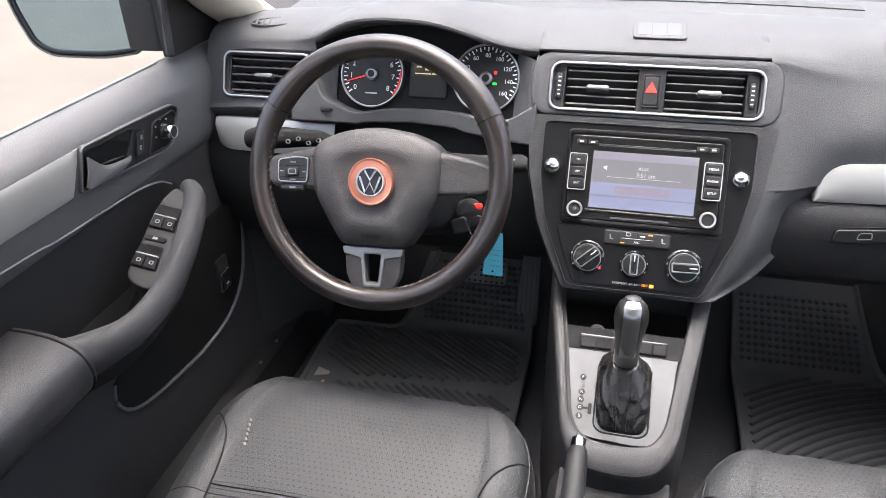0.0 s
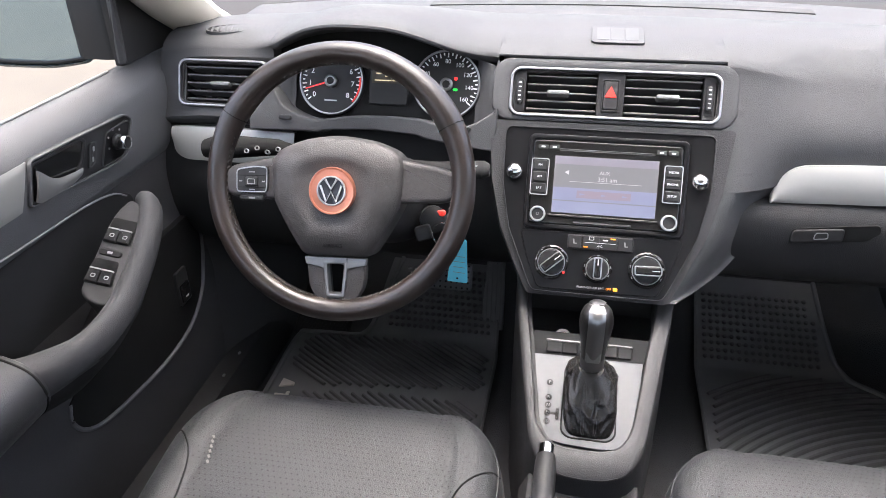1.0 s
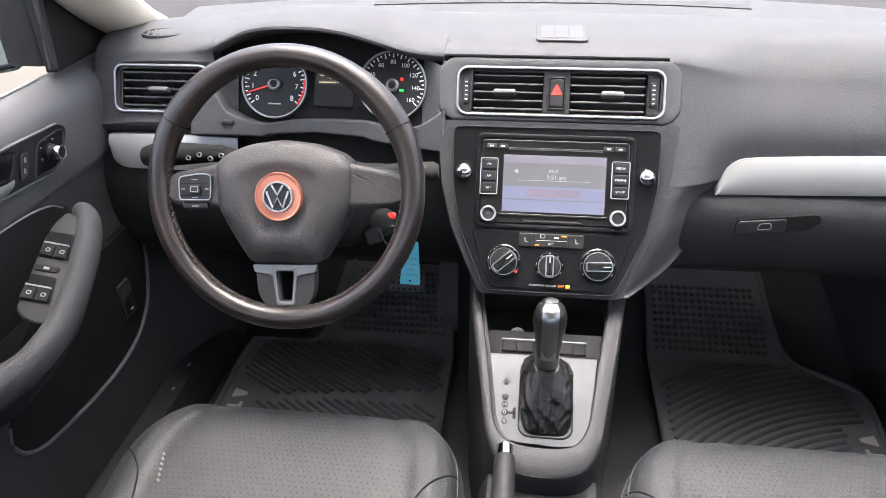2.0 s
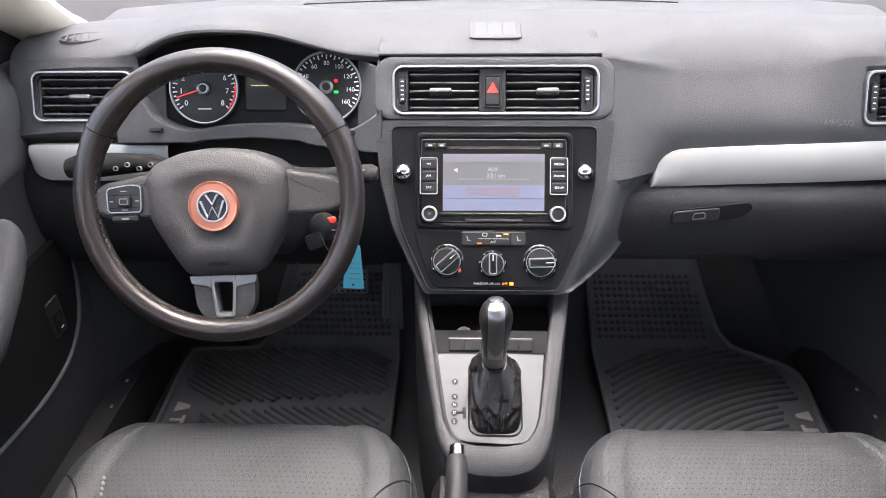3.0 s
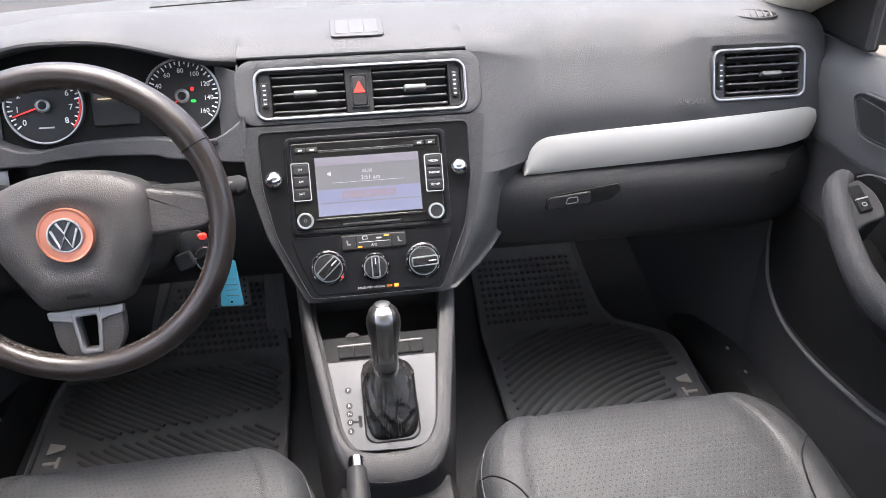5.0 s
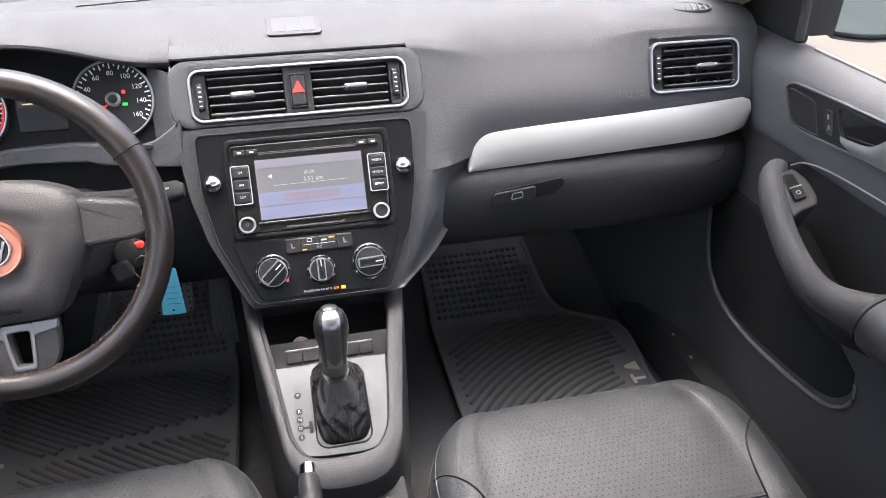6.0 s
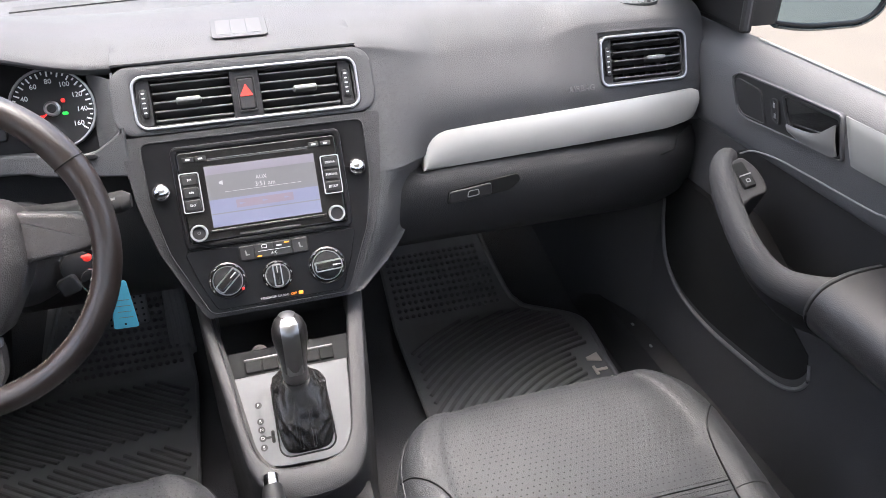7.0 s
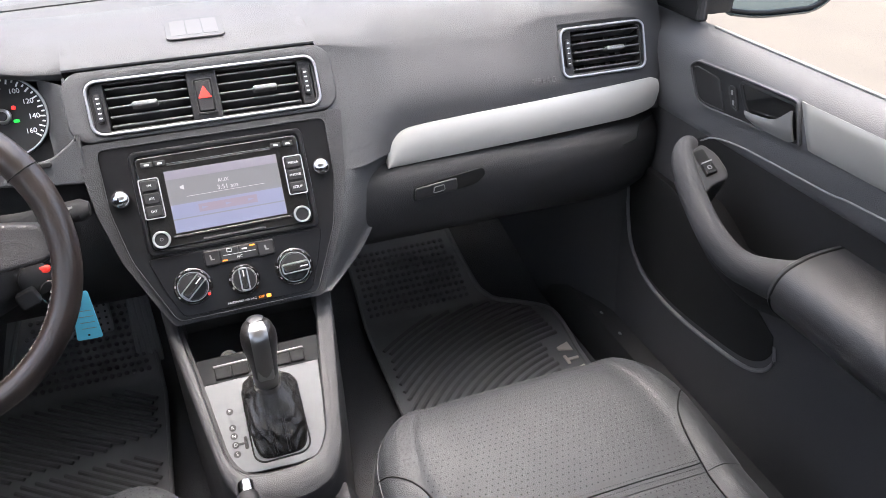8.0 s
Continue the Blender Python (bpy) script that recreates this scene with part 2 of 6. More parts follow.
def words(name, text, size, place, material, parent, depth=0.0003, align="CENTER"):
    cu = bpy.data.curves.new(name, "FONT")
    cu.body, cu.size, cu.extrude, cu.align_x, cu.align_y = text, size, depth, align, "CENTER"
    cu.resolution_u = 3
    tmp = bpy.data.objects.new(name, cu)
    scene.collection.objects.link(tmp)
    dg = bpy.context.evaluated_depsgraph_get()
    me = bpy.data.meshes.new_from_object(tmp.evaluated_get(dg))
    bpy.data.objects.remove(tmp)
    me.name = name
    me.transform(Matrix.Translation(-ORIGIN.get(parent, Vector())) @ place)
    me.materials.clear()
    me.materials.append(material)
    ob = new(name, me)
    ob.parent = parent
    ORIGIN[ob] = ORIGIN.get(parent, Vector())
    return ob


def at(place, x, y, z=0.0, turn=0.0):
    return place @ pose(x, y, z, 0, 0, turn)


# the face of the centre stack leans back by 29 degrees
STACK = plane_at((0, 0, 0.86), (1, 0, 0), (0, math.sin(radians(29)), math.cos(radians(29))))
# the selector plate slopes down to the rear by 22 degrees
SLOPE = math.tan(radians(22))
SEL = plane_at((0, -0.2, 0.63), (1, 0, 0), (0, 1, SLOPE))
FLOOR = 0.325


def sel_z(y):
    return 0.63 + SLOPE * (y + 0.2)

# ---- ground outside and the cabin's shell ----
bm = bmesh.new()
N = 14
rows = [[(x * abs(x) * 8.0, y * abs(y) * 8.0, 0.0) for x in np.linspace(-8, 8, N)] for y in np.linspace(-8, 8, N)]
solo("ground", sheet(rows), CONCRETE, "pale beige sunlit concrete yard round the car", "ground", kind="structure")

rows = [[(x, y, FLOOR - 0.012 + (0.5 * max(0, y - 0.3) if y < 0.62 else 0.16 + 2 * (y - 0.62))) for x in np.linspace(-0.72, 0.72, 9)] for y in (-1.69, -0.8, -0.2, 0.1, 0.3, 0.45, 0.62, 0.75, 0.8)]
solo("floor", sheet(rows, 0.01), CARPET, "black carpeted cabin floor rising to the toe board", "floor", kind="structure")

rows = [[(x, y, z) for x in np.linspace(-0.6, 0.6, 7)] for y, z in ((-0.28, 1.40), (-0.45, 1.425), (-0.9, 1.435), (-1.25, 1.43), (-1.69, 1.43))]
solo("ceiling", sheet(rows, 0.03), ROOFCLOTH, "pale cloth headlining under the roof", "ceiling", kind="structure")
for s, nm in ((-1, "wall_west"), (1, "wall_east")):
    # rear cabin side: panel below the sill, two pillars and the strip under the roof
    side = thing(nm, (s * 0.80, -1.25, 0.25), "plain dark rear cabin side with a window behind the front door", "wall", kind="structure")
    part("rear_panel", sheet([[(s * 0.80, y, z) for y in (-1.75, -0.78)] for z in (0.25, 0.985)], 0.04), DOORLOW, side)
    for y0, y1 in ((-0.90, -0.78), (-1.75, -1.58)):
        part("pillar", sheet([[(s * x, y, z) for y in (y0, y1)] for x, z in ((0.80, 0.985), (0.62, 1.42))], 0.04), ROOFCLOTH, side)
    part("upper_strip", sheet([[(s * x, y, z) for y in (-1.58, -0.90)] for x, z in ((0.650, 1.35), (0.62, 1.42))], 0.04), ROOFCLOTH, side)
    rw = part("rear_pane", sheet([[(s * x, y, z) for y in (-1.58, -0.90)] for x, z in ((0.80, 0.985), (0.650, 1.35))], 0.004), GLASS, side)
    rw.visible_shadow = False
back = thing("wall_south", (0, -1.70, 0.25), "plain dark rear of the cabin with the back window", "wall", kind="structure")
part("rear_panel", sheet([[(x, -1.70, z) for x in (-0.8, 0.8)] for z in (0.25, 1.02)], 0.04), DOORLOW, back)
part("upper_strip", sheet([[(x, -1.70, z) for x in (-0.8, 0.8)] for z in (1.37, 1.46)], 0.04), ROOFCLOTH, back)
for s in (-1, 1):
    part("pillar", sheet([[(s * x, -1.70, z) for x in (0.60, 0.8)] for z in (1.02, 1.37)], 0.04), ROOFCLOTH, back)
rw = part("rear_pane", sheet([[(x, -1.70, z) for x in (-0.60, 0.60)] for z in (1.02, 1.37)], 0.004), GLASS, back)
rw.visible_shadow = False
rows = [[(x, 0.82, z) for x in (-0.78, 0.78)] for z in (0.25, 0.99)]
solo("wall_north", sheet(rows, 0.02), DARK, "dark bulkhead behind the dashboard", "wall", kind="structure")

# windscreen and its base
screen_base = lambda x: 0.43 - 0.22 * x * x
rows = []
for k in range(7):
    t = k / 6
    rows.append([(x * (1 - 0.16 * t), screen_base(x) + 0.06 - 0.74 * t, 1.035 + 0.375 * t - 0.03 * t * (1 - t)) for x in np.linspace(-0.68, 0.68, 13)])
ws = solo("window_1", sheet(rows, 0.004), TINTED, "clear sloping windscreen above the dashboard", "windscreen", kind="structure")
ws.visible_shadow = False
rows = [[(x, screen_base(x) + d, z) for x in np.linspace(-0.78, 0.78, 17)] for d, z in ((0.02, 1.005), (0.07, 1.03), (0.14, 1.035), (0.26, 1.02))]
solo("cowl", sheet(rows, 0.006), DARK, "black plastic cowl strip at the foot of the windscreen", "trim", kind="structure")
rows = [[(x, screen_base(x) * 0.5 + d, z - 0.06 * x * x) for x in np.linspace(-0.80, 0.80, 13)] for d, z in ((0.45, 1.02), (0.6, 1.015), (0.9, 0.97), (1.25, 0.88), (1.4, 0.7), (1.42, 0.3))]
solo("bonnet", sheet(rows, 0.01), PAINT, "dark teal painted car bonnet in front of the windscreen", "bonnet")

for s in (-1, 1):
    # sloping pillar beside the windscreen
    p = thing("pillar_trim", (s * 0.68, 0.22, 1.02), "pale beige moulded pillar trim beside the windscreen", "pillar trim", "windscreen pillar trims")
    path = spline([(s * 0.752, 0.34, 0.985), (s * 0.720, 0.215, 1.035), (s * 0.685, 0.05, 1.132), (s * 0.61, -0.12, 1.25), (s * 0.56, -0.35, 1.38)], 5)
    part("cover", tube(path, 0.055, 14, r2=0.032), PILLAR, p)
    # side window with its dark quarter panel
    w = thing("window_2" if s < 0 else "window_3", (s * 0.74, -0.4, 1.01), "clear side window in the front door", "window", kind="structure")
    g = part("pane", sheet([[(s * 0.752, 0.02, 0.985), (s * 0.752, -0.95, 0.985)], [(s * 0.70, -0.02, 1.12), (s * 0.68, -0.95, 1.2)], [(s * 0.62, -0.30, 1.36), (s * 0.60, -0.95, 1.40)]], 0.004), GLASS, w)
    g.visible_shadow = False
    q = thing("quarter_panel", (s * 0.73, 0.1, 1.01), "black triangular mirror base panel at the front of the door window", "trim panel", "mirror base panels")
    m = plane_at((s * 0.738, 0.03, 1.0), (0, -s, 0), (0, 0, 1))
    tri = soft([(-0.30 * s, -0.004), (0.004 * s, -0.004), (0.004 * s, 0.16), (-0.02 * s, 0.17)][::s], 0.01)
    part("panel", slab(tri, m, -0.012, 0.0, 0.003), BLACK, q)
    part("seal", tube([(s * 0.736, 0.026, 1.004), (s * 0.728, 0.026, 1.16)], 0.007, 8, up=(0, 1, 0)), DARK, q)
    # roof rail that closes the side
    solo("roof_rail", tube([(s * 0.56, -0.35, 1.385), (s * 0.60, -0.8, 1.41), (s * 0.60, -1.3, 1.41), (s * 0.60, -1.68, 1.41)], 0.045, 10), ROOFCLOTH, "pale cloth-covered roof rail above the doors", "roof rail", "roof rails")

# ---- dashboard ----
LIP = [(-0.72, 0.0), (-0.575, 0.0), (-0.555, 0.015), (-0.535, 0.07), (-0.520, 0.15), (-0.505, 0.26), (-0.487, 0.44), (-0.468, 0.62), (-0.445, 0.81), (-0.42, 0.94), (-0.40, 1.0), (-0.38, 1.02), (-0.344, 1.0), (-0.325, 0.97), (-0.308, 0.91), (-0.292, 0.81), (-0.276, 0.68), (-0.26, 0.53), (-0.244, 0.38), (-0.228, 0.24), (-0.212, 0.13), (-0.195, 0.06), (-0.178, 0.02), (-0.16, 0.0), (0.72, 0.0)]


def hood(x):
    return float(np.interp(x, [p[0] for p in LIP], [p[1] for p in LIP]))


PLAIN = np.array([(0.40, 1.000), (0.34, 1.026), (0.25, 1.037), (0.17, 1.035), (0.125, 1.027), (0.099, 1.016), (0.090, 1.001), (0.057, 0.932), (0.048, 0.915), (0.07, 0.895)])
ROUND = np.array([(0.40, 1.000), (0.34, 1.026), (0.26, 1.036), (0.19, 1.033), (0.14, 1.020), (0.107, 1.002), (0.088, 0.978), (0.060, 0.938), (0.052, 0.918), (0.07, 0.895)])
HOOD = np.array([(0.40, 1.000), (0.34, 1.034), (0.25, 1.055), (0.17, 1.070), (0.10, 1.077), (0.03, 1.073), (0.034, 1.060), (0.12, 1.050), (0.14, 1.0), (0.15, 0.89)])
xs = sorted(set([round(v, 4) for v in np.linspace(-0.715, 0.715, 90)] + [-0.5165, -0.516, -0.166, -0.165, 0.152, 0.1525, 0.171, -0.152, -0.1525, 0.18, 0.19, 0.2, 0.21, 0.22, 0.23, 0.24, 0.25, 0.26, 0.27, 0.524, 0.664, -0.664, -0.524]))
rows = []
for x in xs:
    w = hood(x)
    prof = PLAIN.copy()
    prof += (ROUND - PLAIN) * min(1, max(0, (x - 0.17) / 0.10)) * min(1, max(0, (0.50 - x) / 0.06))
    prof[0:5] += w * (HOOD - PLAIN)[0:5]
    prof[5] += w * (HOOD - PLAIN)[5]
    if -0.5163 < x < -0.1655:
        prof[6:] = HOOD[6:]
        prof[6, 1] = prof[5, 1] - 0.012
        prof[6, 0] = prof[5, 0] + 0.006
        prof[7, 1] = prof[5, 1] - 0.018
    elif -0.1656 < x < 0.1523:
        prof[6:, 0] += 0.06
        prof[4] = (0.116, 1.0265)
        prof[5] = (0.0895, 1.0172)
    if x > 0.1655:
        prof[8] = (0.0505, 0.905)
        prof[9] = (0.0505, 0.862)
    if x > 0.1523:
        # a smooth hollow leads from the stack to the passenger side
        k = min(1.0, max(0.0, (0.275 - x) / 0.104))
        k = k * k * (3 - 2 * k)
        for i in range(5, 10):
            prof[i, 0] += k * ((prof[i, 1] - 0.86) * math.tan(radians(29)) + 0.0045 - prof[i, 0])
    # the ends sweep forward
    fwd = 0.012 * max(0, (abs(x) - 0.64) / 0.1) ** 2
    prof[:5, 0] -= 0.25 * x * x * np.array([0.9, 0.7, 0.4, 0.2, 0.05])
    prof[5:, 0] += fwd
    prof[:, 1] -= 0.008 * max(0, (abs(x) - 0.6) / 0.1) ** 2
    rows.append([(x, y, z) for y, z in spline(prof, 4)])
bm = bmesh.new()
vs = [[bm.verts.new(p) for p in r] for r in rows]
VENT_X, VENT_Z = (0.524, 0.664), (24, 28)
for i in range(len(xs) - 1):
    xc = abs(xs[i] + xs[i + 1]) / 2
    for j in range(len(rows[0]) - 1):
        if VENT_X[0] < xc < VENT_X[1] and VENT_Z[0] <= j < VENT_Z[1]:
            continue
        bm.faces.new((vs[i][j], vs[i + 1][j], vs[i + 1][j + 1], vs[i][j + 1]))
bmesh.ops.recalc_face_normals(bm, faces=bm.faces[:])
dash = thing("dashboard", (0, 0.2, 0.9), "dark grey grained plastic dashboard with an instrument hood", "dashboard")
part("upper_body", bm, DASH, dash)

# stack body: cheeks round vents, radio and climate panel, in the shade-darkened dash colour
cheek = [(0.171, 0.184), (0.171, 0.09), (0.160, 0.0), (0.143, -0.065), (0.1185, -0.118), (0.1015, -0.152), (0.0965, -0.1595)]
low = [(x, v) for x, v in cheek if v < 0.089]
lowout = [(x, v) for x, v in low[::-1]] + [(0.171, 0.0885), (-0.171, 0.0885)] + [(-x, v) for x, v in low]
rings = []
for dz, grow in ((-0.13, 0.082), (-0.085, 0.080), (-0.06, 0.074), (-0.044, 0.060), (-0.031, 0.043), (-0.021, 0.027), (-0.0125, 0.013), (-0.007, 0.005), (-0.003, 0.001), (-0.001, -0.001), (0.0, -0.004)):
    rings.append([STACK @ Vector((x + math.copysign(grow, x) * 0.12, v, dz)) for x, v in soft(lowout, 0.006, 3)])
part("stack_body", loops(bmesh.new(), rings), STACKSHADE, dash)
# the right flank narrows from the dashboard down to the foot of the stack
outer = spline([(0.275, 0.0505, 0.862), (0.243, 0.048, 0.84), (0.2258, 0.038, 0.8162), (0.2193, 0.032, 0.7957), (0.2094, 0.026, 0.7721), (0.1985, 0.018, 0.7555), (0.1829, 0.004, 0.7406), (0.1654, -0.014, 0.7315), (0.1351, -0.045, 0.7232), (0.1114, -0.075, 0.7239)], 3)
vv = np.linspace(0.0023, -0.1585, len(outer))
rows = []
for v, b in zip(vv, outer):
    a = STACK @ Vector((float(np.interp(-v, [-c[1] for c in cheek], [c[0] for c in cheek])), v, -0.004))
    row = []
    for t in np.linspace(-0.06, 1, 18):
        k = max(0.0, t) ** 2 * (3 - 2 * max(0.0, t))
        row.append((a.x + t * (b[0] - a.x), a.y + k * (b[1] - a.y), a.z + t * (b[2] - a.z)))
    row.append((b[0] + 0.002, b[1] + 0.012, b[2] - 0.002))
    rows.append(row)
top = []
for i, p in enumerate(rows[0]):
    k = min(1.0, max(0.0, (0.275 - p[0]) / 0.104))
    k = k * k * (3 - 2 * k)
    top.append((p[0], 0.0505 + k * (0.025 * math.tan(radians(29)) + 0.0045 - 0.0505) - 0.0004, 0.885))
rows.insert(0, top)
part("stack_flank", sheet(rows), DASH, dash)
part("vent_surround", ring(rr(-0.171, 0.0895, 0.171, 0.1795, 0.026, 8), rr(-0.1435, 0.0975, 0.1465, 0.165, 0.012, 8), STACK, -0.05, 0.0, 0.004), DASH, dash)
for s in (-1,):
    rows = []
    for v in (0.0885, 0.12, 0.15, 0.165, 0.174):
        rows.append([STACK @ Vector((s * (0.166 + g * (1 if s > 0 else 0.12)), v, dz)) for dz, g in ((-0.001, 0.0), (-0.003, 0.006), (-0.007, 0.010), (-0.0125, 0.018), (-0.021, 0.032), (-0.031, 0.048), (-0.044, 0.065), (-0.06, 0.079), (-0.09, 0.085))])
    part("surround_flank", sheet(rows, 0.003), DASH, dash)

# sloping cheeks lead from the dashboard's face back to the instruments
for xa, xb, zz in ((-0.1655, -0.199, (0.902, 0.93, 0.96, 0.985, 1.004)), (-0.524, -0.486, (0.905, 0.93, 0.96, 0.985, 1.0))):
    rows = []
    for z in zz:
        yf = (z - 0.86) * math.tan(radians(29)) + 0.004 if xa > -0.3 else float(np.interp(z, [0.9, 0.93, 1.0], [0.055, 0.060, 0.084]))
        yb = 0.0955 + (z - 0.966) * math.tan(radians(25))
        rows.append([(xa + (xb - xa) * t, yf + (yb - yf) * (t * t * (3 - 2 * t)), z) for t in np.linspace(0, 1, 9)])
    part("cluster_cheek", sheet(rows, 0.003), DASH, dash)

# lower right: glove box face; lower left: knee panel; both coloured darker for shade
gp = spline([(0.07, 0.842), (0.045, 0.836), (0.024, 0.818), (0.020, 0.775), (0.035, 0.725), (0.09, 0.695), (0.22, 0.68), (0.5, 0.66)], 4)
glove = thing("glove_box", (0.42, 0.03, 0.77), "dark grey plastic glove box with a latch, closed", "glove box")
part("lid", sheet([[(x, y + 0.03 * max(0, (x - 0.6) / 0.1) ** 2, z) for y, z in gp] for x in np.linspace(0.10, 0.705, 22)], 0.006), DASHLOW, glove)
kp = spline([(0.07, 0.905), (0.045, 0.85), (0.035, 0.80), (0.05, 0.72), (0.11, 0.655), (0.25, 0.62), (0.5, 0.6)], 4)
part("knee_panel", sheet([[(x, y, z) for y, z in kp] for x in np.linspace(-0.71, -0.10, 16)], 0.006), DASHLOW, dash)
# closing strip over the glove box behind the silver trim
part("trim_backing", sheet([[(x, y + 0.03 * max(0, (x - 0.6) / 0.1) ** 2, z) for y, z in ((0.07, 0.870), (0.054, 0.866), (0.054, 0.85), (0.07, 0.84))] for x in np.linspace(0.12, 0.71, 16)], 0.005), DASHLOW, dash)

# silver trim strips
TRIM = plane_at((0, 0.044, 0.87), (1, 0, 0), (0, 0.21, 1))


def trim_strip(top, bottom, ends, label):
    """A convex strip between two edges, given on the plane of the dashboard's face."""
    st = thing("trim_strip", TRIM @ Vector((ends, 0, -0.006)), label, "trim strip", "dashboard trim strips")

    def even(pts, n=49):
        p = spline(pts, 8)
        d = np.concatenate([[0], np.cumsum(np.linalg.norm(np.diff(p, axis=0), axis=1))])
        q = np.linspace(0, d[-1], n)
        return list(zip(np.interp(q, d, p[:, 0]), np.interp(q, d, p[:, 1])))
    rows = []
    for (xa, va), (xb, vb) in zip(even(top), even(bottom)):
        row = [TRIM @ Vector((xb, vb, -0.008))]
        for t in np.linspace(0, 1, 13):
            row.append(TRIM @ Vector((xb + (xa - xb) * t, vb + (va - vb) * t, 0.0020 + 0.0065 * math.sin(math.pi * (0.05 + 0.9 * t)) ** 0.6)))
        row.append(TRIM @ Vector((xa, va, -0.008)))
        rows.append(row)
    rows.append([p - TRIM.to_3x3() @ Vector((0, 0, 0.008)) for p in rows[-1]])
    part("strip", sheet(rows), SILVER, st)
    return st


trim_strip([(0.2316, -0.0325), (0.234, -0.0133), (0.2432, 0.0055), (0.2585, 0.018), (0.2827, 0.0225), (0.356, 0.0265), (0.4786, 0.0311), (0.6086, 0.037), (0.680, 0.0405), (0.691, 0.037)],
           [(0.2316, -0.0334), (0.26, -0.0325), (0.3218, -0.0300), (0.4888, -0.0248), (0.622, -0.0190), (0.6527, -0.0150), (0.684, -0.0058), (0.6935, 0.014)],
           0.45, "satin silver trim strip across the passenger side of the dashboard")
trim_strip([(-0.4788, 0.0268), (-0.58, 0.0285), (-0.66, 0.028), (-0.6878, 0.027)],
           [(-0.4788, -0.026), (-0.56, -0.0262), (-0.634, -0.0260), (-0.668, -0.0245), (-0.6845, -0.014), (-0.6885, 0.004)],
           -0.57, "satin silver trim strip beside the steering column")

# ---- vents ----
def vent(name, place, x0, v0, x1, v1, r, label, splits=((0, 1),), wheels=(), depth=0.045):
    """An air vent with a chrome frame, slats with a tab, and side thumb wheels."""
    c = place @ Vector(((x0 + x1) / 2, (v0 + v1) / 2, 0))
    v = thing(name, c, label, "air vent", "dashboard air vents")
    part("frame", ring(rr(x0, v0, x1, v1, r, 6), rr(x0 + 0.0042, v0 + 0.0042, x1 - 0.0042, v1 - 0.0042, r * 0.76, 6), place, -0.012, 0.0035, 0.002), MATCHROME, v)
    part("housing", ring(rr(x0 + 0.004, v0 + 0.004, x1 - 0.004, v1 - 0.004, r * 0.8, 6), rr(x0 + 0.0065, v0 + 0.0065, x1 - 0.0065, v1 - 0.0065, r * 0.7, 6), place, -depth, -0.004, 0.0006), DARK, v)
    part("backing", box(x0 - 0.012, v0 - 0.012, -depth - 0.006, x1 + 0.012, v1 + 0.012, -depth, place), DARK, v)
    part("shroud", ring(rr(x0 - 0.010, v0 - 0.010, x1 + 0.010, v1 + 0.010, r, 6), rr(x0 + 0.003, v0 + 0.003, x1 - 0.003, v1 - 0.003, r * 0.8, 6), place, -depth, -0.012, 0.0005), DARK, v)
    for a, b, tab in splits:
        h = (v1 - v0 - 0.012)
        for k in range(5):
            y = v0 + 0.006 + h * (k + 0.42) / 5
            m = place @ pose(0, y, -0.008, -14, 0, 0)
            part("slat", box(a + 0.0005, -0.0015, -0.02, b - 0.0005, 0.0015, 0.004, m, 0.0009), SLAT, v)
        for k in range(6):
            x = a + (b - a) * (k + 0.5) / 6
            part("fin", box(x - 0.001, v0 + 0.007, -depth, x + 0.001, v1 - 0.007, -0.028, place), DARK, v)
        if tab is not None:
            m = place @ pose(tab, v0 + 0.006 + h * 2.42 / 5, 0, -14, 0, 0)
            part("tab", box(-0.016, -0.0035, -0.006, 0.016, 0.0035, 0.005, m, 0.0028), TAB, v, "satin grey slider tab")
    for a, b in wheels:
        part("side_panel", box(a - 0.0035, v0 + 0.006, -0.02, b + 0.0035, v1 - 0.006, -0.003, place, 0.001), DASHLOW, v)
        xm = (a + b) / 2
        wh = part("thumb_wheel", box(a, v0 + 0.017, -0.008, b, v1 - 0.017, 0.0015, place, 0.003), BLACK, v)
        for k in range(5):
            y = v0 + 0.023 + (v1 - v0 - 0.046) * k / 4
            part("mark", box(xm - 0.002, y - 0.0008, 0.0013, xm + 0.002, y + 0.0008, 0.0021, place), WHITE, wh)
    return v


cv = vent("air_vent", STACK, -0.1450, 0.0955, 0.1490, 0.1665, 0.016, "wide twin centre air vent with black slats and chrome frame", ((-0.121, -0.021, -0.076), (0.017, 0.122, 0.076)), ((-0.1355, -0.126), (0.1275, 0.137)))
part("divider", box(-0.021, 0.099, -0.04, 0.017, 0.167, -0.002, STACK, 0.002), DASHLOW, cv)
hz = thing("hazard_switch", STACK @ Vector((-0.002, 0.13, 0)), "black hazard light switch with a red triangle between the vents", "switch")
part("bezel", ring(rr(-0.0145, 0.107, 0.0105, 0.153, 0.003), rr(-0.0125, 0.109, 0.0085, 0.151, 0.002), STACK, -0.004, 0.001, 0.0006), BLACK, hz)
part("rocker", box(-0.0122, 0.1095, -0.003, 0.0082, 0.1505, 0.0015, STACK, 0.002), DASHLOW, hz)
part("triangle", slab(soft([(-0.0105, 0.127), (0.0065, 0.127), (-0.002, 0.143)], 0.001), STACK, 0.0012, 0.0022, 0.0002), RED, hz, "red warning triangle")

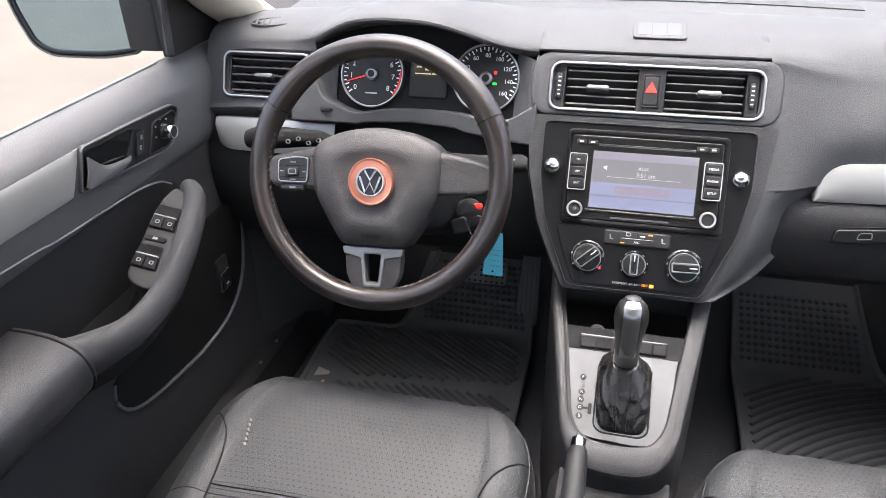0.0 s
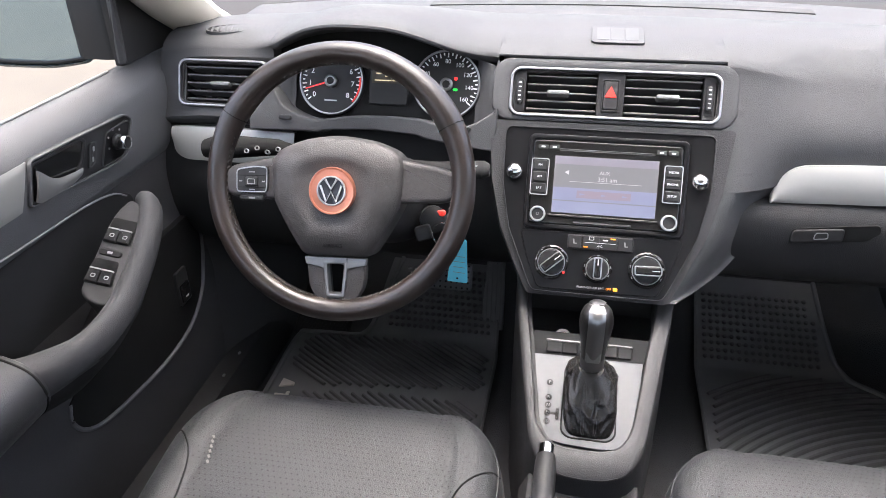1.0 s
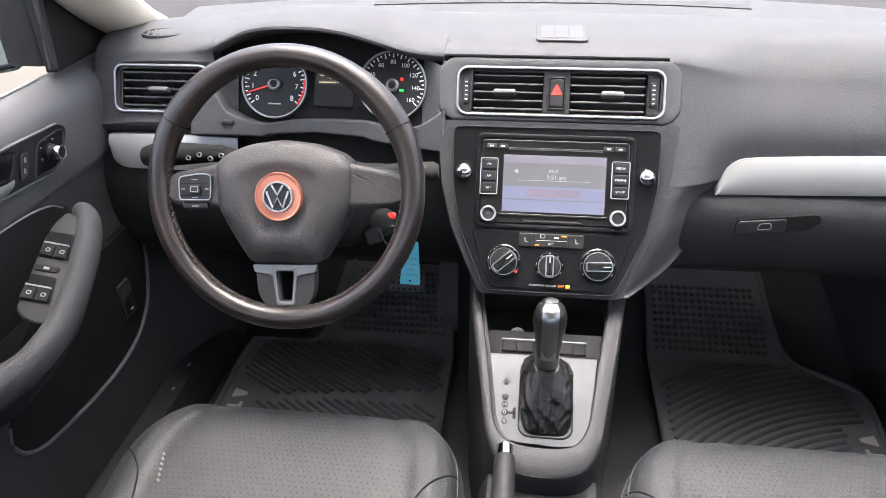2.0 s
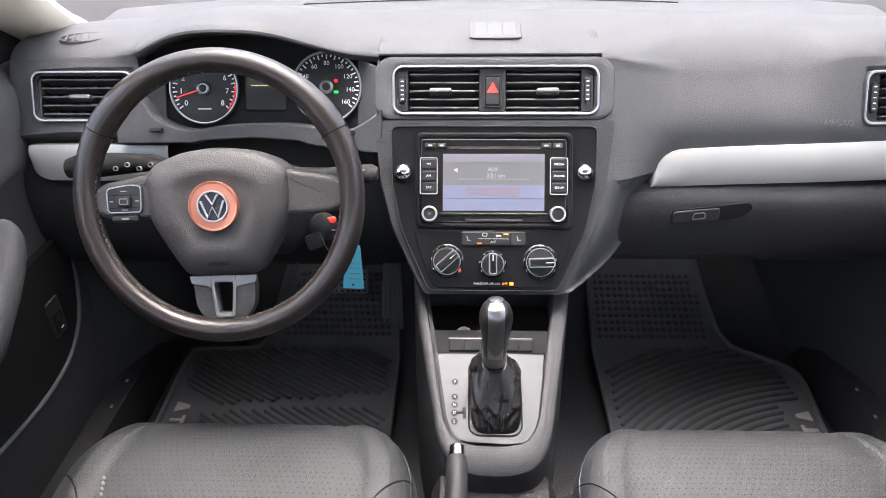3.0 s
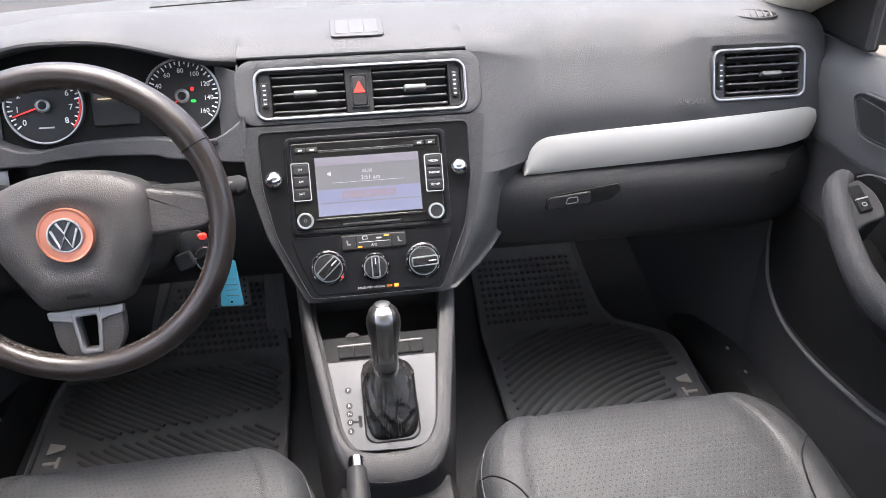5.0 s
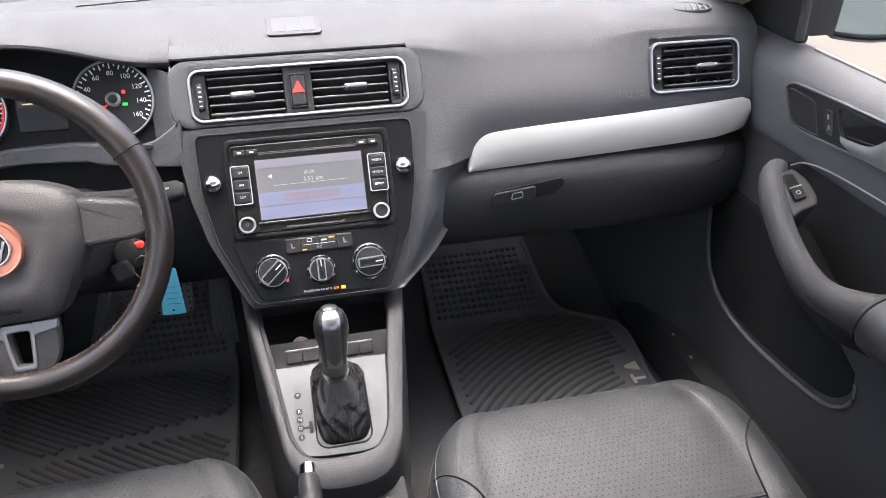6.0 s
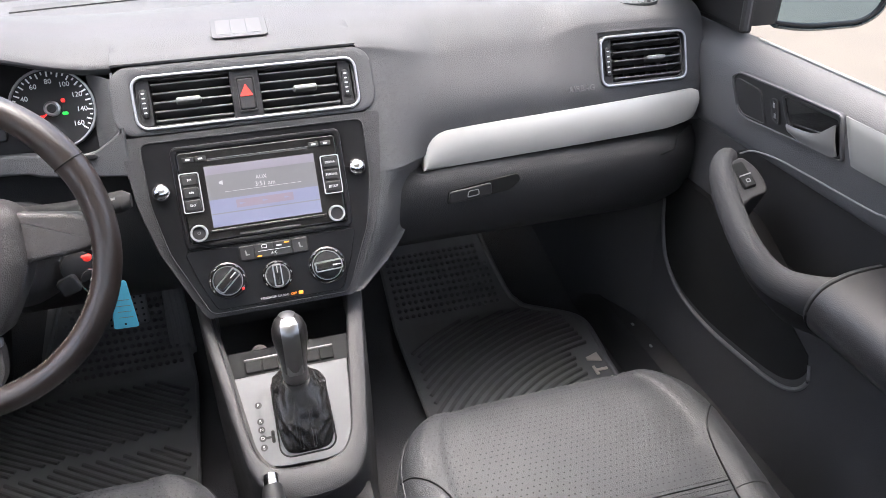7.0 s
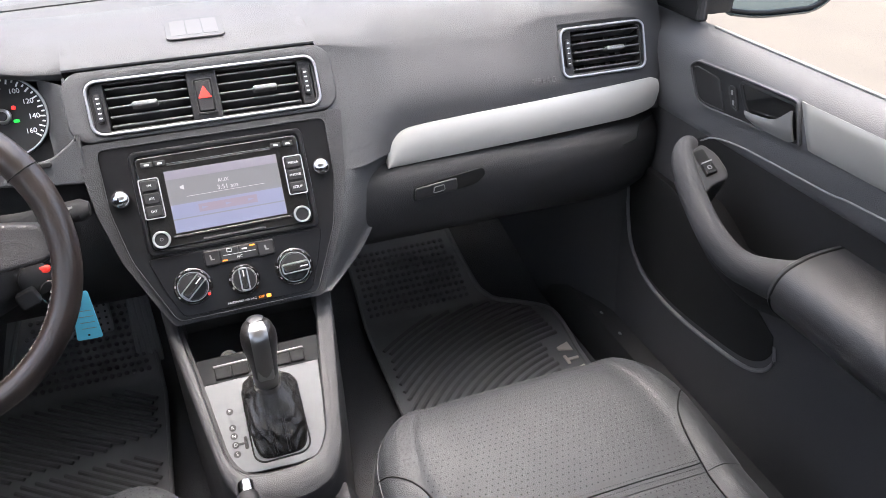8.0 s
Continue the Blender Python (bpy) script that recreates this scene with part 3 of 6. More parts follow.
for s in (-1, 1):
    VP = plane_at((0, 0.0685, 0.966), (1, 0, 0), (0, 0.40, 1))
    if s > 0:
        vent("air_vent", VP, 0.5215, -0.0425, 0.671, 0.034, 0.014, "passenger side air vent with black slats and satin chrome frame", ((0.547, 0.664, 0.616),), ((0.531, 0.540),))
    else:
        vent("air_vent", VP, -0.674, -0.0385, -0.522, 0.035, 0.014, "driver side air vent with black slats and satin chrome frame", ((-0.662, -0.544, -0.602),), ((-0.537, -0.528),))

# ---- radio and climate panel ----
panel = thing("radio_console", STACK @ Vector((0, -0.03, 0)), "satin black centre panel framing radio and climate controls", "dashboard panel")
half = [(0.1465, 0.0805), (0.1455, 0.0), (0.132, -0.067), (0.1020, -0.134), (0.0925, -0.155)]
out = soft(half[::-1] + [(-x, v) for x, v in half], 0.012, 4)
part("plate", slab(out, STACK, -0.004, 0.003, 0.0015), PANEL, panel)
part("edge", ring(out, inset(out, 0.0016), STACK, -0.002, 0.0050, 0.0006), STACKSHADE, panel)
part("radio_frame", ring(rr(-0.1105, -0.0645, 0.1115, 0.0705, 0.009), rr(-0.1045, -0.058, 0.1045, 0.063, 0.006), STACK, 0.002, 0.0075, 0.002), PANEL, panel)
lower = soft([(0.114, -0.0675), (0.101, -0.110), (0.084, -0.150), (-0.084, -0.150), (-0.101, -0.110), (-0.114, -0.0675)][::-1], 0.008)
part("climate_plate", slab(lower, STACK, 0.002, 0.0048, 0.0012), PANEL, panel)

radio = thing("car_radio", STACK @ Vector((0, 0, 0)), "black touchscreen car radio with lit display and side buttons", "car radio")
part("body", slab(rr(-0.1040, -0.0575, 0.1040, 0.0625, 0.006), STACK, 0.0, 0.006, 0.002), PIANO, radio)
part("lower_lip", box(-0.076, -0.0465, 0.005, 0.076, -0.0430, 0.0078, STACK, 0.001), PIANO, radio)
part("card_slot", box(-0.040, -0.0540, 0.0055, 0.040, -0.0515, 0.0068, STACK), DARK, radio)
part("disc_slot", box(-0.066, 0.0475, 0.0055, 0.066, 0.0495, 0.0064, STACK), DARK, radio)
part("slot_edge", box(-0.066, 0.0500, 0.0055, 0.066, 0.0506, 0.0068, STACK), MATCHROME, radio)
scr = part("display", box(-0.072, -0.0405, 0.004, 0.072, 0.0405, 0.0066, STACK), SCREEN, radio, "lit pale violet display with grey glare in its glow")
part("title_band", box(-0.0715, 0.029, 0.0062, 0.0715, 0.040, 0.0070, STACK), SCRTOP, scr)
part("lower_band", box(-0.0715, -0.022, 0.0062, 0.0715, -0.004, 0.0070, STACK), SCRLOW, scr)
part("bottom_band", box(-0.0715, -0.040, 0.0062, 0.0715, -0.0235, 0.0070, STACK), SCRLOW, scr)
part("button_bar", box(-0.038, -0.018, 0.0066, 0.037, -0.0075, 0.0074, STACK), SCRBTN, scr)
for x in (-0.03, 0.0, 0.029):
    part("arrow", slab([(x - 0.004, -0.0145), (x + 0.004, -0.0128), (x - 0.004, -0.0110)], STACK, 0.007, 0.0076), SCRLOW, scr)
words("source_text", "AUX", 0.007, at(STACK, -0.001, 0.0185, 0.0069), SCRTXT, scr)
words("clock_text", "3:51 am", 0.0085, at(STACK, 0.003, 0.0095, 0.0069), SCRTXT, scr)
part("rule", box(-0.05, 0.0045, 0.0064, 0.05, 0.005, 0.0070, STACK), SCRTXT, scr)
part("speaker_sign", slab([(-0.056, 0.0165), (-0.051, 0.014), (-0.051, 0.0205), (-0.056, 0.0185)], STACK, 0.0064, 0.0070), SCRTXT, scr)
for s, names in ((-1, ("FM", "AM", "SAT")), (1, ("MEDIA", "PHONE", "SETUP"))):
    a, b = (-0.1040, -0.0800) if s < 0 else (0.0800, 0.1040)
    col = part("key_block", box(a, -0.0165, 0.004, b, 0.0345, 0.0085, STACK, 0.002), BLACK, radio)
    part("outline", ring(rr(a - 0.0006, -0.0172, b + 0.0006, 0.0352, 0.003), rr(a + 0.0006, -0.016, b - 0.0006, 0.034, 0.0024), STACK, 0.006, 0.0096, 0.0004), KEYEDGE, col, "pale grey outline")
    for k, n in enumerate(names):
        y = 0.0255 - 0.0165 * k
        part("key", box(a + 0.002, y - 0.0072, 0.007, b - 0.002, y + 0.0072, 0.0102, STACK, 0.0016), BLACK, col)
        words("key_text", n, 0.0046, at(STACK, (a + b) / 2, y, 0.0103), WHITE, col)
    x = 0.0905 * s
    kn = part("knob", lathe([(0.0112, 0.004), (0.0112, 0.011), (0.0104, 0.0135), (0.0085, 0.0145), (0.0082, 0.0135), (0.0, 0.0135)], at(STACK, x, -0.0445), 32), BLACK, radio)
    part("knob_ring", ring(circle(0, 0, 0.0112, 32), circle(0, 0, 0.0084, 32), at(STACK, x, -0.0445), 0.010, 0.0154, 0.0007), BADGE, kn)
    for k in range(2):
        xx = (-0.090 + 0.016 * k) if s < 0 else (0.074 + 0.016 * k)
        b2 = part("small_key", box(xx - 0.0072, 0.0485, 0.005, xx + 0.0072, 0.0555, 0.0075, STACK, 0.001), BLACK, radio)
        part("mark", box(xx - 0.0028, 0.0510, 0.0073, xx + 0.0028, 0.0532, 0.0078, STACK), WHITE, b2)
words("power_mark", "O", 0.006, at(STACK, -0.0905, -0.0445, 0.0136), GREYPRINT, radio)

for s in (-1, 1):
    b = thing("chrome_button", STACK @ Vector((0.1285 * s, 0.014, 0)), "domed chrome magnet stud beside the radio", "magnet stud", "chrome studs beside the radio")
    R = 0.0125
    prof = [(R, 0.002)] + [(R * math.cos(radians(a)), 0.004 + 0.0125 * math.sin(radians(a))) for a in range(0, 91, 9)]
    part("dome", lathe(prof, at(STACK, 0.1285 * s, 0.0145), 32), CHROME, b)

clim = thing("climate_control", STACK @ Vector((0, -0.11, 0)), "black climate control panel with three rotary knobs", "climate control")
part("switch_strip", box(-0.0455, -0.0905, 0.003, 0.0465, -0.0695, 0.0068, STACK, 0.002), BLACK, clim)
for a, b in ((-0.0445, -0.0255), (-0.0245, -0.0005), (0.0005, 0.0235), (0.0245, 0.0455)):
    part("switch", box(a, -0.0895, 0.005, b, -0.0705, 0.0080, STACK, 0.0012), BLACK, clim)
part("rule", box(-0.021, -0.0802, 0.0078, 0.022, -0.0796, 0.0084, STACK), WHITE, clim)
words("label_text", "A/C", 0.0048, at(STACK, 0.0, -0.0845, 0.0081), WHITE, clim)
part("indicator", box(-0.0225, -0.0872, 0.0078, -0.0165, -0.0855, 0.0086, STACK), AMBER, clim, "lit amber bar")
part("indicator", box(0.0145, -0.0738, 0.0078, 0.0215, -0.0720, 0.0086, STACK), AMBER, clim, "lit amber bar")
part("symbol", ring(rr(-0.0155, -0.0765, -0.0085, -0.0715, 0.001, 2), rr(-0.0148, -0.0758, -0.0092, -0.0722, 0.0006, 2), STACK, 0.0078, 0.0084, 0.0002), WHITE, clim)
part("symbol", box(0.004, -0.0765, 0.0078, 0.011, -0.0745, 0.0084, STACK), WHITE, clim)
for x in (-0.035, 0.036):
    part("seat_symbol", slab(soft([(x - 0.002, -0.083), (x + 0.003, -0.083), (x + 0.003, -0.0815), (x, -0.0815), (x - 0.001, -0.076), (x - 0.003, -0.076)], 0.0006, 2), STACK, 0.0078, 0.0084), GREYPRINT, clim)
for x, v, r, turn in ((-0.0655, -0.112, 0.0245, -48), (-0.0005, -0.116, 0.0205, 0), (0.067, -0.113, 0.0255, -88)):
    m = at(STACK, x, v, 0.0045, turn)
    k = part("knob", lathe([(r, 0.0), (r, 0.003), (r * 0.93, 0.0045), (r * 0.86, 0.0035), (r * 0.82, 0.0045), (0, 0.0045)], m, 40), PIANO, clim)
    part("scale_ring", ring(circle(0, 0, r * 0.80, 40), circle(0, 0, r * 0.75, 40), m, 0.004, 0.0052, 0.0003), MATCHROME if r > 0.022 else GREYPRINT, k)
    part("disc", lathe([(r * 0.72, 0.004), (r * 0.70, 0.007), (0, 0.0072)], m, 32), BLACK, k)
    hw = 0.0062 if r > 0.022 else 0.0052
    part("grip", box(-hw, -r * 0.66, 0.005, hw, r * 0.74, 0.017, m, 0.003), PIANO, k)
    g0 = rr(-hw - 0.0006, -r * 0.68, hw + 0.0006, r * 0.78, 0.003)
    part("grip_edge", ring(g0, inset(g0, 0.0017), m, 0.008, 0.0172, 0.0006), MATCHROME, k, "satin chrome edge")
    part("pointer", box(-0.0007, r * 0.25, 0.0168, 0.0007, r * 0.66, 0.0176, m), WHITE, k)
    for j in range(7):
        a = radians(-120 + 40 * j)
        part("mark", box(-0.0016, -0.0006, 0.0, 0.0016, 0.0006, 0.0056, at(STACK, x + r * 0.90 * math.sin(a), v + r * 0.90 * math.cos(a), 0.0042, -math.degrees(a))), GREYPRINT, k)
part("hot_mark", slab(circle(-0.0475, -0.1255, 0.002, 12), STACK, 0.006, 0.0105), RED, clim)
words("warning_text", "PASSENGER AIR BAG", 0.0041, at(STACK, -0.0085, -0.1440, 0.0049), WHITE, clim)
words("warning_lamp", "OFF", 0.0046, at(STACK, 0.0170, -0.1440, 0.0049), AMBER, clim)
part("warning_symbol", box(0.0235, -0.1463, 0.0045, 0.0295, -0.1417, 0.0053, STACK, 0.0004), AMBER, clim)

# ---- centre console ----
cons = thing("centre_console", (0, -0.15, FLOOR), "dark grey plastic centre console with pale side rails", "centre console")
sideo = [(0.122, 0.09), (0.116, -0.03), (0.0985, -0.13), (0.083, -0.21), (0.074, -0.252), (0.056, -0.284), (0.03, -0.297), (0.0, -0.300)]
sidei = [(0.101, 0.09), (0.095, -0.03), (0.0785, -0.13), (0.067, -0.20), (0.0605, -0.232), (0.046, -0.254), (0.024, -0.261), (0.0, -0.262)]


def both(h):
    h = [tuple(p) for p in spline(h, 4)]
    return h + [(-x, y) for x, y in h[:-1]][::-1]


def rim(pts, dz, grow=0.0):
    return [(x * (1 + grow), y - 0.1 * grow, sel_z(y) + dz) for x, y in both(pts)]


def strake(r, z):
    return [(x * 1.02, y, z) for x, y, _ in r]


lo = rim(sideo, -0.006)
mid = [tuple((np.array(a) * 0.45 + np.array(b) * 0.55)) for a, b in zip(rim(sideo, 0.006), rim(sidei, 0.006))]
rows = [strake(lo, FLOOR), strake(lo, 0.50), lo, rim(sideo, 0.002), [(x * 0.985, y + 0.001, z + 0.005) for x, y, z in rim(sideo, 0)], mid, rim(sidei, 0.004), rim(sidei, -0.012)]
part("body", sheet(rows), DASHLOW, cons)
# one grained rail runs round the open front, both sides and the rear of the selector plate
rows = []
for (xo, yo), (xi, yi) in list(zip(both(sideo), both(sidei)))[1:-1]:
    row = []
    for t, dz in ((0.02, 0.003), (0.08, 0.0075), (0.3, 0.0105), (0.6, 0.0110), (0.86, 0.0090), (0.97, 0.0050), (1.0, -0.004)):
        x, y = xo + (xi - 0.0045 - xo) * t, yo + (yi - yo) * t
        row.append((x, y, sel_z(y) + dz))
    rows.append(row)
part("rail", sheet(rows), RAIL, cons, "grained grey rail round the selector")
plate = [tuple(p) for p in spline([(0.0720, 0.071), (0.0665, 0.02), (0.0625, -0.015), (0.0585, -0.040), (0.0465, -0.0565), (0.021, -0.0620), (-0.006, -0.0610), (-0.034, -0.0595), (-0.054, -0.0530), (-0.0655, -0.037), (-0.0700, -0.012), (-0.0738, 0.025), (-0.0785, 0.071)], 4)]
part("selector_plate", slab(plate, SEL, -0.004, 0.002, 0.001), BRUSHED, cons, "brushed silver selector plate")
SC = 1 / math.cos(radians(22))
part("switch_panel", box(-0.083, (-0.1345 + 0.2) * SC, -0.006, 0.083, (-0.098 + 0.2) * SC, 0.001, SEL, 0.001), PLATE, cons)
for a, b in ((-0.062, -0.0405), (-0.040, -0.0185), (0.0185, 0.0365), (0.037, 0.056)):
    part("blank_switch", box(a, (-0.1305 + 0.2) * SC, 0.0, b, (-0.114 + 0.2) * SC, 0.004, SEL, 0.0015), PLATE, cons)
part("tray_edge", box(-0.063, (-0.113 + 0.2) * SC, 0.0, 0.057, (-0.1105 + 0.2) * SC, 0.003, SEL, 0.001), TAB, cons)
# open tray under the stack
tray = bmesh.new()
box(-0.104, -0.098, 0.60, 0.104, 0.06, 0.605, Matrix(), 0, tray)
for s in (-1, 1):
    box(s * 0.100 - 0.003, -0.10, 0.60, s * 0.100 + 0.003, 0.06, 0.662, Matrix(), 0, tray)
box(-0.104, 0.055, 0.60, 0.104, 0.06, 0.76, Matrix(), 0, tray)
box(-0.095, -0.101, 0.60, 0.095, -0.097, 0.668, Matrix(), 0, tray)
part("tray", tray, DARK, cons)
part("socket", lathe([(0.012, 0), (0.012, 0.006), (0.009, 0.006), (0.009, 0.001)], plane_at((-0.041, -0.088, 0.655), (1, 0, 0), (0, 0.7, 0.7)), 24), CHROME, cons, "chrome ring of a power socket")
# rear part of the console between the seats
rows = [[(-0.085, y, FLOOR), (-0.082, y, z - 0.03), (-0.07, y, z), (0, y, z + 0.004), (0.07, y, z), (0.082, y, z - 0.03), (0.085, y, FLOOR)] for y, z in ((-0.27, 0.562), (-0.32, 0.56), (-0.45, 0.555), (-0.80, 0.55))]
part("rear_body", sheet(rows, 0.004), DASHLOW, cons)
for n, y in (("P", -0.175), ("R", -0.196), ("N", -0.2067), ("D", -0.2175), ("S", -0.2290)):
    yy = (y + 0.2) * SC
    d = part("gate_mark", slab(circle(-0.0525, yy, 0.0045, 20), SEL, 0.001, 0.0024), MARK, cons)
    words("gate_text", n, 0.006, at(SEL, -0.0525, yy, 0.0025), GREYPRINT, d)
part("gate_mark", box(-0.0425, (-0.226 + 0.2) * SC, 0.001, -0.0365, (-0.209 + 0.2) * SC, 0.0024, SEL, 0.002), MARK, cons)
part("gate_mark", box(-0.050, (-0.2190 + 0.2) * SC, 0.001, -0.039, (-0.2160 + 0.2) * SC, 0.0024, SEL, 0.0005), MARK, cons)

# gear selector
gear = thing("gear_selector", (0.006, -0.19, 0.635), "chrome-topped gear selector with a wrinkled black leather boot", "gear selector")
part("boot_frame", ring(rr(-0.0345, -0.0515, 0.0380, 0.0615, 0.016, 6), rr(-0.0325, -0.0495, 0.0360, 0.0595, 0.0145, 6), SEL, 0.0, 0.0035, 0.0008), NEARBLACK, gear)
rings = []
NB, NK = 132, 54


def ridge(p):
    """Sharp creases: high along thin winding lines."""
    return 1.0 - min(1.0, 2.6 * abs(noise.noise(p)))


for k in range(NK + 1):
    t = k / NK
    cx, cy = 0.0025 * (1 - t), 0.0045 * (1 - t) + 0.030 * t
    b = math.sin(math.pi * min(1.0, t * 1.02))
    hx, hy = 0.0335 * (1 - t) + 0.0165 * t + 0.0065 * b, 0.0525 * (1 - t) + 0.0165 * t + 0.004 * b
    e = 4.5 * (1 - t) + 2.2 * t
    row = []
    for j in range(NB):
        a = 2 * math.pi * j / NB
        ca, sa = math.cos(a), math.sin(a)
        rad = (abs(ca) ** e + abs(sa) ** e) ** (-1 / e)
        sag = 0.75 * ridge(Vector((1.5 * ca + 0.7 * t, 1.5 * sa - 0.4, 2.6 * t + 0.8 * ca))) + 0.45 * ridge(Vector((2.6 * ca + 4, 2.6 * sa, 4.5 * t - 1.2 * ca))) + 0.7 * noise.noise(Vector((1.3 * ca, 1.3 * sa, 3 * t + 6)))
        fold = 1 + 0.145 * max(0.0, b) ** 0.6 * (sag - 0.55)
        for q in (-0.30, 0.30):
            d = (a - 1.5 * math.pi - q * (0.7 + 0.5 * t)) / 0.05
            fold -= 0.035 * b * math.exp(-d * d)
        row.append(SEL @ Vector((cx + hx * rad * ca * fold, cy + hy * rad * sa * fold, 0.002 + 0.050 * t ** 0.8)))
    rings.append(row)
boot = part("boot", loops(bmesh.new(), rings), BOOT, gear)
# double seams down the rear face, sewn in short stitches
for q in (-0.36, -0.24, 0.24, 0.36):
    bm = bmesh.new()
    for k in range(2, NK - 4, 2):
        j = int(round((1.5 * math.pi + q * (0.7 + 0.5 * k / NK)) / (2 * math.pi) * NB)) % NB
        tube([Vector(rings[k][j]) + Vector((0, -0.0003, 0.0003)), Vector(rings[k + 1][j]) + Vector((0, -0.0003, 0.0003))], 0.0005, 5, bm)
    tagged(part("stitching", bm, MARK, boot), kind="stuff")
KN = plane_at((0.0, -0.188, 0.695), (1, 0, 0), (0, 1, 0.06))
part("collar", lathe([(0.0150, -0.006), (0.0160, 0.0), (0.0160, 0.010), (0.0152, 0.014)], KN, 32, sy=1.05), STRAP, gear, "satin chrome collar")
prof = [(0.0172, 0.012), (0.0178, 0.02), (0.0195, 0.04), (0.0222, 0.06), (0.0238, 0.074), (0.0235, 0.086), (0.0205, 0.097), (0.015, 0.104), (0.008, 0.107), (0.0, 0.108)]
prof = [(r * 0.90, 0.012 + (h - 0.012) * 0.84) for r, h in prof]
part("knob", lathe(prof, KN, 40, sy=1.12), mat("knob_leather", (0.012, 0.0115, 0.011), 0.3, grain=0.25), gear)
# satin metal strap over the knob
rows = []
for r, h in prof[::-1]:
    rows.append([KN @ Vector((x, -1.12 * math.sqrt(max(r * r - x * x, 0)) - 0.0012, h + (0.0012 if h > 0.084 else 0))) for x in np.linspace(-min(0.0105, r), min(0.0105, r), 7)])
rows2 = []
for r, h in prof:
    rows2.append([KN @ Vector((x, 1.12 * math.sqrt(max(r * r - x * x, 0)) + 0.0012, h + (0.0012 if h > 0.084 else 0))) for x in np.linspace(-min(0.0105, r), min(0.0105, r), 7)])
strap = part("strap", sheet(rows[::-1] + rows2[::-1][1:], 0.0008), STRAP, gear, "satin metal strap over the knob")
part("release_button", box(-0.0095, 0.016, 0.0165, 0.0095, 0.034, 0.0215, plane_at((0, -0.188, 0.690), (1, 0, 0), (0, 0.06, 1)), 0.002), MATCHROME, gear)

# handbrake
hbk = thing("handbrake", (-0.047, -0.5, 0.56), "black handbrake lever with a chrome release button", "handbrake")
a, b = Vector((-0.048, -0.311, 0.638)), Vector((-0.046, -0.62, 0.60))
path = [a + (b - a) * t for t in (0, 0.02, 0.1, 0.4, 0.8, 1)]
part("grip", tube(path, [0.0115, 0.0125, 0.0135, 0.0145, 0.0145, 0.014], 20), BLACK, hbk)
part("release_button", tube([a + (b - a) * t for t in (-0.055, -0.05, -0.02, 0.01)], [0.008, 0.0095, 0.010, 0.010], 20), CHROME, hbk, "chrome push button")
part("lever_foot", tube([b, (-0.046, -0.68, 0.53)], 0.014, 12), DARK, hbk)

# ---- steering wheel ----
WT = 24
WHEEL = plane_at((-0.3515, -0.126, 0.898), (1, 0, 0), (0, math.sin(radians(WT)), math.cos(radians(WT))))
whl = thing("steering_wheel", WHEEL @ Vector((0, 0, -0.03)), "black leather three-spoke steering wheel with silver lower spoke", "steering wheel")
NR, NT = 96, 18
rings = []
for i in range(NR):
    a = 2 * math.pi * i / NR
    deg = (math.degrees(a) + 360) % 360
    fat = 0.0155
    for g in (35, 145):
        fat += 0.0022 * math.exp(-((deg - g) / 16) ** 2)
    row = []
    for j in range(NT):
        q = 2 * math.pi * j / NT
        row.append(WHEEL @ Vector(((0.1705 + fat * math.cos(q)) * math.cos(a), (0.1705 + fat * math.cos(q)) * math.sin(a), fat * 1.08 * math.sin(q))))
    rings.append(row)
bm = bmesh.new()
vs = [[bm.verts.new(p) for p in r] for r in rings]
for i in range(NR):
    for j in range(NT):
        bm.faces.new((vs[i][j], vs[(i + 1) % NR][j], vs[(i + 1) % NR][(j + 1) % NT], vs[i][(j + 1) % NT]))
rimob = part("rim", bm, RIMLEATHER, whl)
for deg in (29, 151, 205, 335, 268):
    a = radians(deg)
    pts = [WHEEL @ Vector(((0.1705 + 0.0182 * math.cos(q)) * math.cos(a), (0.1705 + 0.0182 * math.cos(q)) * math.sin(a), 0.0190 * math.sin(q))) for q in np.linspace(0, 2 * math.pi, 20)]
    if deg in (29, 151):
        part("seam", tube(pts, 0.0007, 5), NEARBLACK, rimob)
# cross stitching along the inner side of the rim
bm = bmesh.new()
for i in range(230):
    a = radians(i * 360 / 230)
    d = 0.9 if i % 2 else -0.9
    p0 = WHEEL @ Vector((0.1557 * math.cos(a - 0.012), 0.1557 * math.sin(a - 0.012), 0.003 + 0.004 * d))
    p1 = WHEEL @ Vector((0.1557 * math.cos(a + 0.012), 0.1557 * math.sin(a + 0.012), 0.003 - 0.004 * d))
    tube([p0, p1], 0.0010, 4, bm)
tagged(part("stitching", bm, THREAD, rimob, "grey cross stitching"), kind="stuff")
# hub: a domed airbag cover; the wheel is turned a little to the left
TURNED = WHEEL @ pose(0, 0, 0, 0, 0, 2.2)
hubo = soft([(-0.0925, 0.030), (-0.0905, -0.022), (-0.072, -0.057), (-0.049, -0.093), (-0.040, -0.0985), (0.040, -0.0985), (0.049, -0.093), (0.072, -0.057), (0.0905, -0.022), (0.0925, 0.030), (0.079, 0.045), (0.045, 0.0585), (0.0, 0.0640), (-0.045, 0.0585), (-0.079, 0.045)], 0.014, 4)
rings = [[TURNED @ Vector((x, y, -0.035)) for x, y in hubo]]
for sc, h in ((1.0, -0.004), (0.985, 0.004), (0.95, 0.010), (0.85, 0.016), (0.68, 0.0205), (0.60, 0.0215), (0.54, 0.0205), (0.46, 0.0185), (0.35, 0.018), (0.12, 0.018)):
    rings.append([TURNED @ Vector((x * sc, (y + 0.01) * sc - 0.01, h)) for x, y in hubo])
